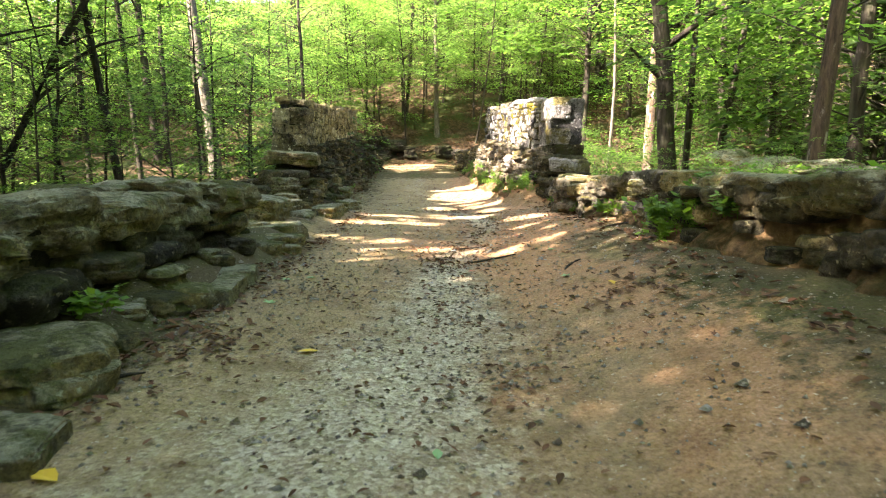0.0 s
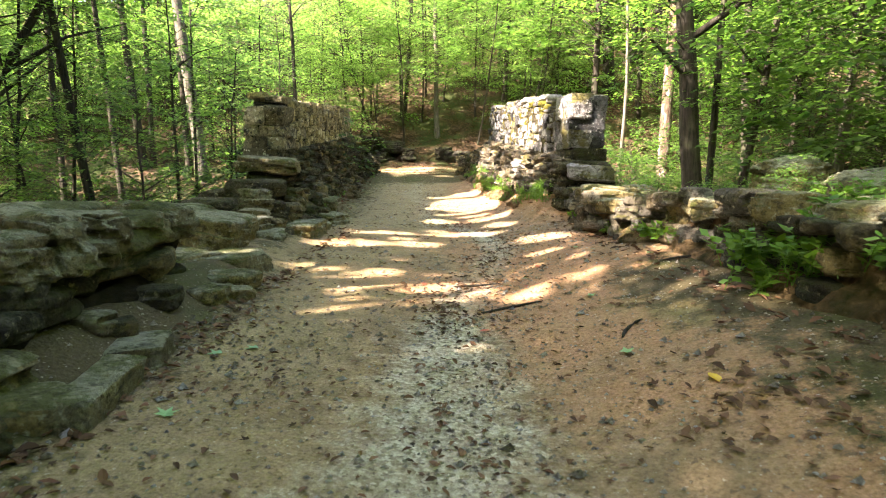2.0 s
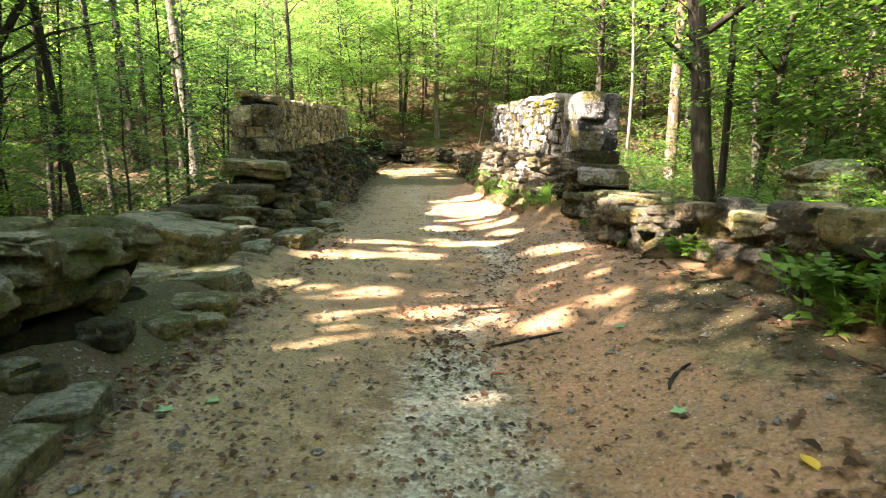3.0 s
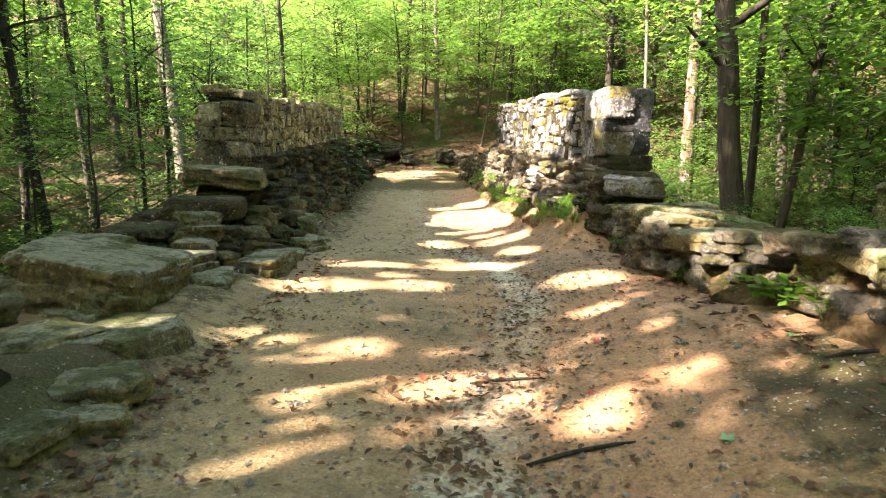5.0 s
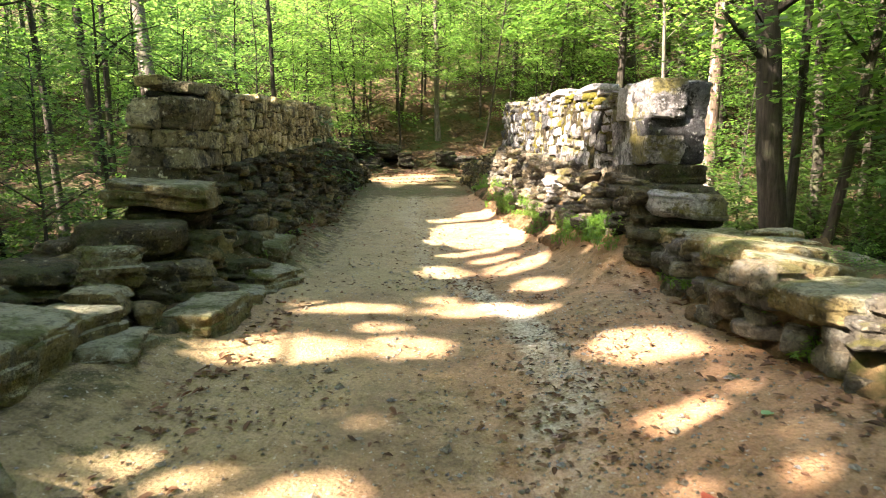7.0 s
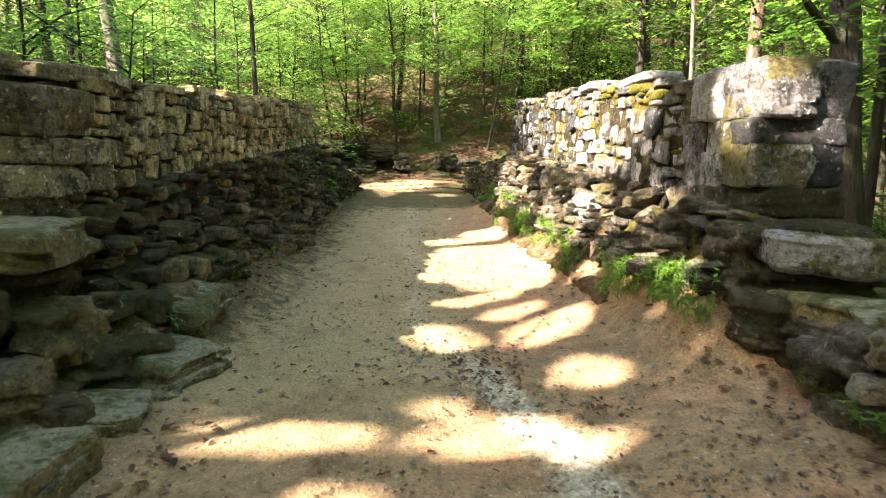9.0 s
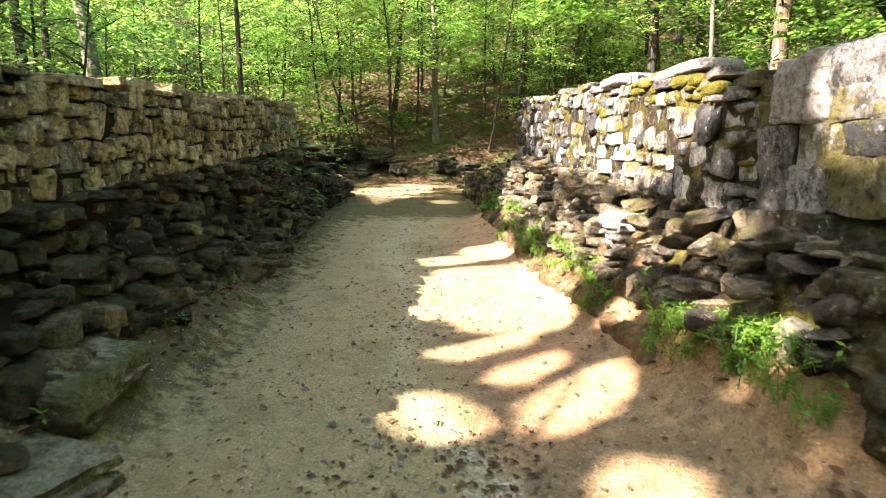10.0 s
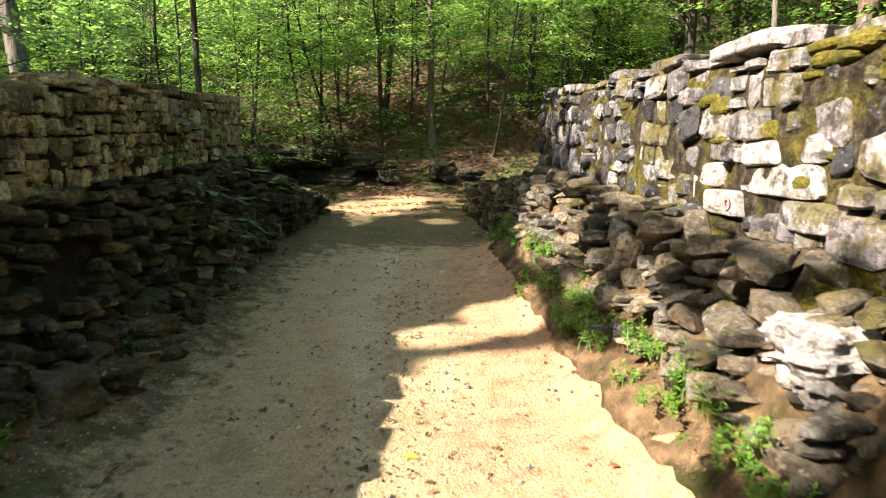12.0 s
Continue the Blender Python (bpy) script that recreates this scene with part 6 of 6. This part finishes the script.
def on_trail(r):
    """Places on the trail: thicker along the wash and the edges."""
    while True:
        y = r.triangular(1.2, 31, 4)
        x = r.uniform(-2.6, 2.5)
        line = float(np.interp(y, [1.5, 4.5, 7, 8.5, 10, 12, 15, 19, 24], [-0.4, 0, 0.05, 0.35, 0.7, 0.6, -0.3, -0.5, -0.9]))
        dense = 0.25 + 0.75 * math.exp(-((x - line - 0.2) / 0.45) ** 2) + 0.5 * math.exp(-((x + 1.5) / 0.5) ** 2) * (y < 7)
        clump = float(vnoise(np.array([x * 2.2]), np.array([y * 2.2]), 4.0)[0])
        if y > 14:
            dense *= 0.85
        if x < float(face_w(y) if y > 12.4 else -2.2) + 0.4 or x > float(face_e(y) if y > 12.9 else 2.5) - 0.4:
            continue
        if r.random() < dense * (0.25 + clump * clump * 1.3):
            return x, y


litter("leaf_litter", "curled dry brown leaves strewn over the trail", 3400, on_trail, (0.022, 0.062), M_LITTER, 3, "fallen leaves")


def in_wood(r):
    while True:
        x, y = r.uniform(-9, 10), r.uniform(30, 44)
        if y > 33 + 0.5 * abs(x + 1.0) * 0.4:
            return x, y


litter("leaf_litter", "brown leaves lying thickly on the slope", 5200, in_wood, (0.08, 0.18), M_LITTER, 4, "fallen leaves")


def on_edges(r):
    y = r.uniform(1.5, 29)
    if r.random() < (0.5 if y < 13 else 0.8):
        return float(face_w(y) if y > 12.4 else -2.15) + 0.45 + abs(r.gauss(0, 0.16)), y
    return float(face_e(y) if y > 12.9 else 2.5) - 0.5 - abs(r.gauss(0, 0.2)), y


litter("leaf_litter", "dry leaves gathered at the foot of the walls", 1500, on_edges, (0.04, 0.1), M_LITTER, 5, "fallen leaves")


def in_wash(r):
    """Drifts of leaves caught in the wash."""
    x, y = r.choice(((0.05, 7.0), (0.3, 8.2), (0.55, 9.6), (0.15, 13.6), (-1.3, 3.6), (1.3, 4.6), (-0.1, 7.6)))
    return x + r.gauss(0, 0.16), y + r.gauss(0, 0.26)


litter("leaf_litter", "dark drifts of dry leaves caught in the wash", 460, in_wash, (0.03, 0.08), M_LITTER, 6, "fallen leaves")


def on_slope(r):
    """Leaves caught in the runnels of the slope at the trail's end."""
    y = r.uniform(29.0, 35.2)
    x = r.uniform(-3.4, 1.0)
    run = math.sin((y - 0.45 * x) * 5.2 + 0.8 * math.sin(x * 2.0))
    while run < 0.2:
        y, x = r.uniform(29.0, 35.2), r.uniform(-3.4, 1.0)
        run = math.sin((y - 0.45 * x) * 5.2 + 0.8 * math.sin(x * 2.0))
    return x, y


litter("leaf_litter", "brown leaves in runnels of the sunlit slope", 900, on_slope, (0.05, 0.12), M_LITTER, 7, "fallen leaves")


def gravel():
    r = random.Random(8)
    V, F = [], []
    for _ in range(9000):
        x, y = on_trail(r) if r.random() < 0.75 else (r.uniform(-2.2, 2.2), r.triangular(1.2, 26, 3))
        s = r.uniform(0.006, 0.016) * (1.0 if r.random() < 0.94 else 2.2)
        z = hz_fast(x, y) + s * 0.2
        b = len(V)
        k = [r.uniform(0.6, 1.3) for _ in range(6)]
        V += [(x + s * k[0], y, z), (x, y + s * k[1], z), (x - s * k[2], y, z), (x, y - s * k[3], z), (x + s * 0.2, y, z + s * 0.8 * k[4])]
        F += [(b, b + 1, b + 4), (b + 1, b + 2, b + 4), (b + 2, b + 3, b + 4), (b + 3, b, b + 4)]
    me = array_mesh("gravel", V, F, M_PEBBLE)
    tagged(new("gravel", me), "small pale pebbles lying in the trail", "gravel", kind="stuff")


M_PEBBLE = stone_material("pebble_stone", [(0.16, 0.13, 0.09), (0.34, 0.30, 0.22), (0.46, 0.42, 0.33), (0.24, 0.19, 0.13)], (0.45, 0.42, 0.35), (0.2, 0.18, 0.1), -0.2, "island", 0.2)
gravel()


# single leaves that stand out: place, length, kind, colour
LEAVES = [(-1.28, 4.73, 0.10, "star", "green"), (-1.39, 5.72, 0.10, "star", "green"), (1.06, 5.53, 0.10, "star", "green"), (1.30, 4.88, 0.09, "oval", "yellow"),
          (-0.75, 3.55, 0.10, "oval", "yellow"), (-1.32, 2.05, 0.11, "oval", "yellow"), (0.98, 8.6, 0.09, "oval", "red"), (2.25, 8.55, 0.12, "star", "green"),
          (1.15, 6.9, 0.09, "star", "green"), (0.0, 2.35, 0.06, "oval", "green"), (0.3, 6.4, 0.08, "oval", "red"), (-0.2, 17.9, 0.09, "oval", "yellow"),
          (-1.0, 18.3, 0.06, "oval", "green"), (-1.2, 5.85, 0.09, "star", "green"), (0.9, 17.9, 0.06, "oval", "red"), (0.75, 7.7, 0.07, "oval", "red"),
          (1.5, 9.2, 0.08, "oval", "green"), (-2.3, 16.2, 0.08, "oval", "red"), (-0.2, 8.1, 0.08, "oval", "red"), (1.9, 7.8, 0.1, "star", "green")]
for i, (x, y, s, kind, colour) in enumerate(LEAVES):
    vs, fs = leaf_piece(kind, random.Random(900 + i), 0.25)
    m = {"green": M_LEAF_GREEN, "yellow": M_LEAF_YELLOW, "red": M_LEAF_RED}[colour]
    ob = new("fallen_leaf", array_mesh("fallen_leaf", vs, fs, m))
    ob.location, ob.scale, ob.rotation_euler = (x, y, hz(x, y) + 0.004), (s * 1.3,) * 3, (0.06, 0.05, i * 2.1)
    tagged(ob, colour + (" lobed" if kind == "star" else "") + " fallen leaf lying on the trail", "leaf", "bright fallen leaves")


def stick(x, y, length, turn, bend, seed):
    r = random.Random(seed)
    vs, fs, pts = [], [], []
    for i in range(6):
        t = i / 5 - 0.5
        px, py = math.cos(turn) * length * t - math.sin(turn) * bend * (0.25 - t * t) * 4, math.sin(turn) * length * t + math.cos(turn) * bend * (0.25 - t * t) * 4
        pts.append(Vector((px, py, hz_fast(x + px, y + py) - hz_fast(x, y) + 0.012)))
    tube(vs, fs, pts, [0.006, 0.011, 0.012, 0.012, 0.010, 0.005], 6)
    ob = new("stick", array_mesh("stick", vs, fs, M_BARK, True))
    ob.location = (x, y, hz_fast(x, y))
    tagged(ob, "dead brown stick lying on the trail", "stick", "sticks")


for i, s in enumerate(((0.55, 7.0, 0.5, 0.1, 0.05), (0.3, 8.05, 0.42, 0.05, 0.06), (2.15, 7.35, 0.6, -0.35, 0.06), (1.2, 5.9, 0.3, 0.9, 0.03), (-1.6, 3.0, 0.35, 0.7, 0.03))):
    stick(*s, i)


def weed(x, y, z, size, stems, seed, tall=0.3, label="green weed at the foot of the wall", broad=False):
    rng = np.random.default_rng(seed)
    vs, fs, quads = [], [], []
    for i in range(stems):
        a = rng.uniform(0, 6.28)
        lean = rng.uniform(0.1, 0.8)
        h = tall * rng.uniform(0.5, 1.1)
        b = Vector((rng.normal(0, size * 0.35), rng.normal(0, size * 0.35), -0.02))
        tip = b + Vector((math.cos(a) * h * lean, math.sin(a) * h * lean, h))
        tube(vs, fs, [b, b.lerp(tip, 0.5) + Vector((0, 0, 0.02)), tip], [0.004, 0.003, 0.001], 3)
        k = 14
        t = rng.uniform(0.2, 1.0, k)
        base = np.array(b)[None] * (1 - t)[:, None] + np.array(tip)[None] * t[:, None]
        ang = rng.uniform(0, 6.28, k)
        d = np.stack([np.cos(ang), np.sin(ang), rng.normal(0.1, 0.3, k)], -1)
        s = np.stack([-np.sin(ang), np.cos(ang), rng.normal(0, 0.3, k)], -1)
        ln = (rng.uniform(0.025, 0.055, k) * (1.7 if broad else 1.0))[:, None]
        wd = 0.36 if broad else 0.2
        quads.append(np.stack([base, base + d * ln * 0.5 + s * ln * wd, base + d * ln, base + d * ln * 0.5 - s * ln * wd], 1))
    e = thing("weed", label, "plant", "weeds", at=(x, y, z))
    tagged(part("stem", array_mesh("stem", vs, fs, M_WEED), None, e), kind="stuff")
    tagged(part("foliage", quads_mesh("foliage", np.concatenate(quads), M_WEED), None, e), kind="stuff")


for i in range(84):
    r = random.Random(1200 + i)
    y = r.uniform(13.2, 24.8) if i < 74 else r.uniform(9.5, 12.8)
    x = float(face_e(y)) - r.uniform(0.34, 0.72) if i < 74 else 2.2 - r.uniform(0.0, 0.22)
    weed(x, y, hz(x, y) + r.uniform(0.04, 0.2), r.uniform(0.12, 0.3), r.randint(10, 20), 1300 + i, r.uniform(0.1, 0.26) if i < 74 else 0.1)
for i in range(14):
    r = random.Random(1400 + i)
    y = r.uniform(13, 28)
    x = float(face_w(min(y, 24.7))) + r.uniform(0.4, 0.6)
    weed(x, y, hz(x, y), r.uniform(0.12, 0.25), r.randint(6, 12), 1500 + i, r.uniform(0.1, 0.2), "small weed at the shaded wall foot")
for i, (x, y, z, s, n, h) in enumerate(((2.14, 6.2, 0.58, 0.26, 24, 0.22), (2.16, 5.7, 0.62, 0.28, 26, 0.24), (2.2, 6.7, 0.6, 0.2, 14, 0.18), (2.3, 5.2, 0.72, 0.3, 22, 0.22), (2.42, 5.8, 0.9, 0.35, 24, 0.16), (2.05, 6.0, 0.42, 0.2, 8, 0.2), (3.3, 7.0, 0.95, 0.3, 16, 0.2), (3.6, 7.9, 0.9, 0.3, 14, 0.2), (3.0, 8.3, 0.8, 0.2, 10, 0.16), (1.1, 25.0, 0.45, 0.35, 26, 0.4), (1.0, 24.2, 0.4, 0.3, 20, 0.3), (-2.0, 3.5, 0.2, 0.2, 10, 0.15))):
    weed(x, y, z, s, n, 1600 + i, h, "leafy green plant growing on the bank", True)

for i in range(22):
    r = random.Random(1700 + i)
    y = r.uniform(3.2, 9.6)
    x = float(np.interp(y, [3, 5.5, 8.6, 10], [2.5, 2.27, 2.26, 2.0])) + (r.uniform(0.5, 1.5) if i % 3 else r.uniform(-0.15, 0.0))
    z = float(np.interp(y, [3, 6.5, 8, 9.2, 10], [1.0, 0.92, 0.8, 0.68, 0.7])) + 0.02 if i % 3 else hz(x, y) + 0.08
    weed(x, y, z, r.uniform(0.2, 0.35), r.randint(9, 16), 1750 + i, r.uniform(0.1, 0.22), "low green weed on the mossy bank", bool(i % 2))


def undergrowth():
    """Herbs, ferns and seedlings that cover the hollow and the slopes."""
    rng = np.random.default_rng(21)
    quads = []
    for x0, x1, y0, y1, count in ((-26, -4.6, 7, 40, 2600), (4.6, 26, 9, 40, 1700), (-12, 16, 34, 52, 500)):
        for _ in range(count):
            x, y = rng.uniform(x0, x1), rng.uniform(y0, y1)
            if vnoise(np.array([x * 0.4]), np.array([y * 0.4]), 15.0)[0] < 0.38 or (abs(x) < 5.0 and y < 47):
                continue
            c = np.array([x, y, hz(x, y) + rng.uniform(0.15, 0.6)])
            quads.append(spray(rng, c, rng.uniform(0, 6.28), rng.uniform(0.5, 0.9), 16, 0.15, 0.1, 0.5))
    tagged(new("undergrowth", quads_mesh("undergrowth", np.concatenate(quads), M_LEAF_SHADED)), "green herbs and seedlings covering the forest floor", "undergrowth", kind="stuff")


undergrowth()
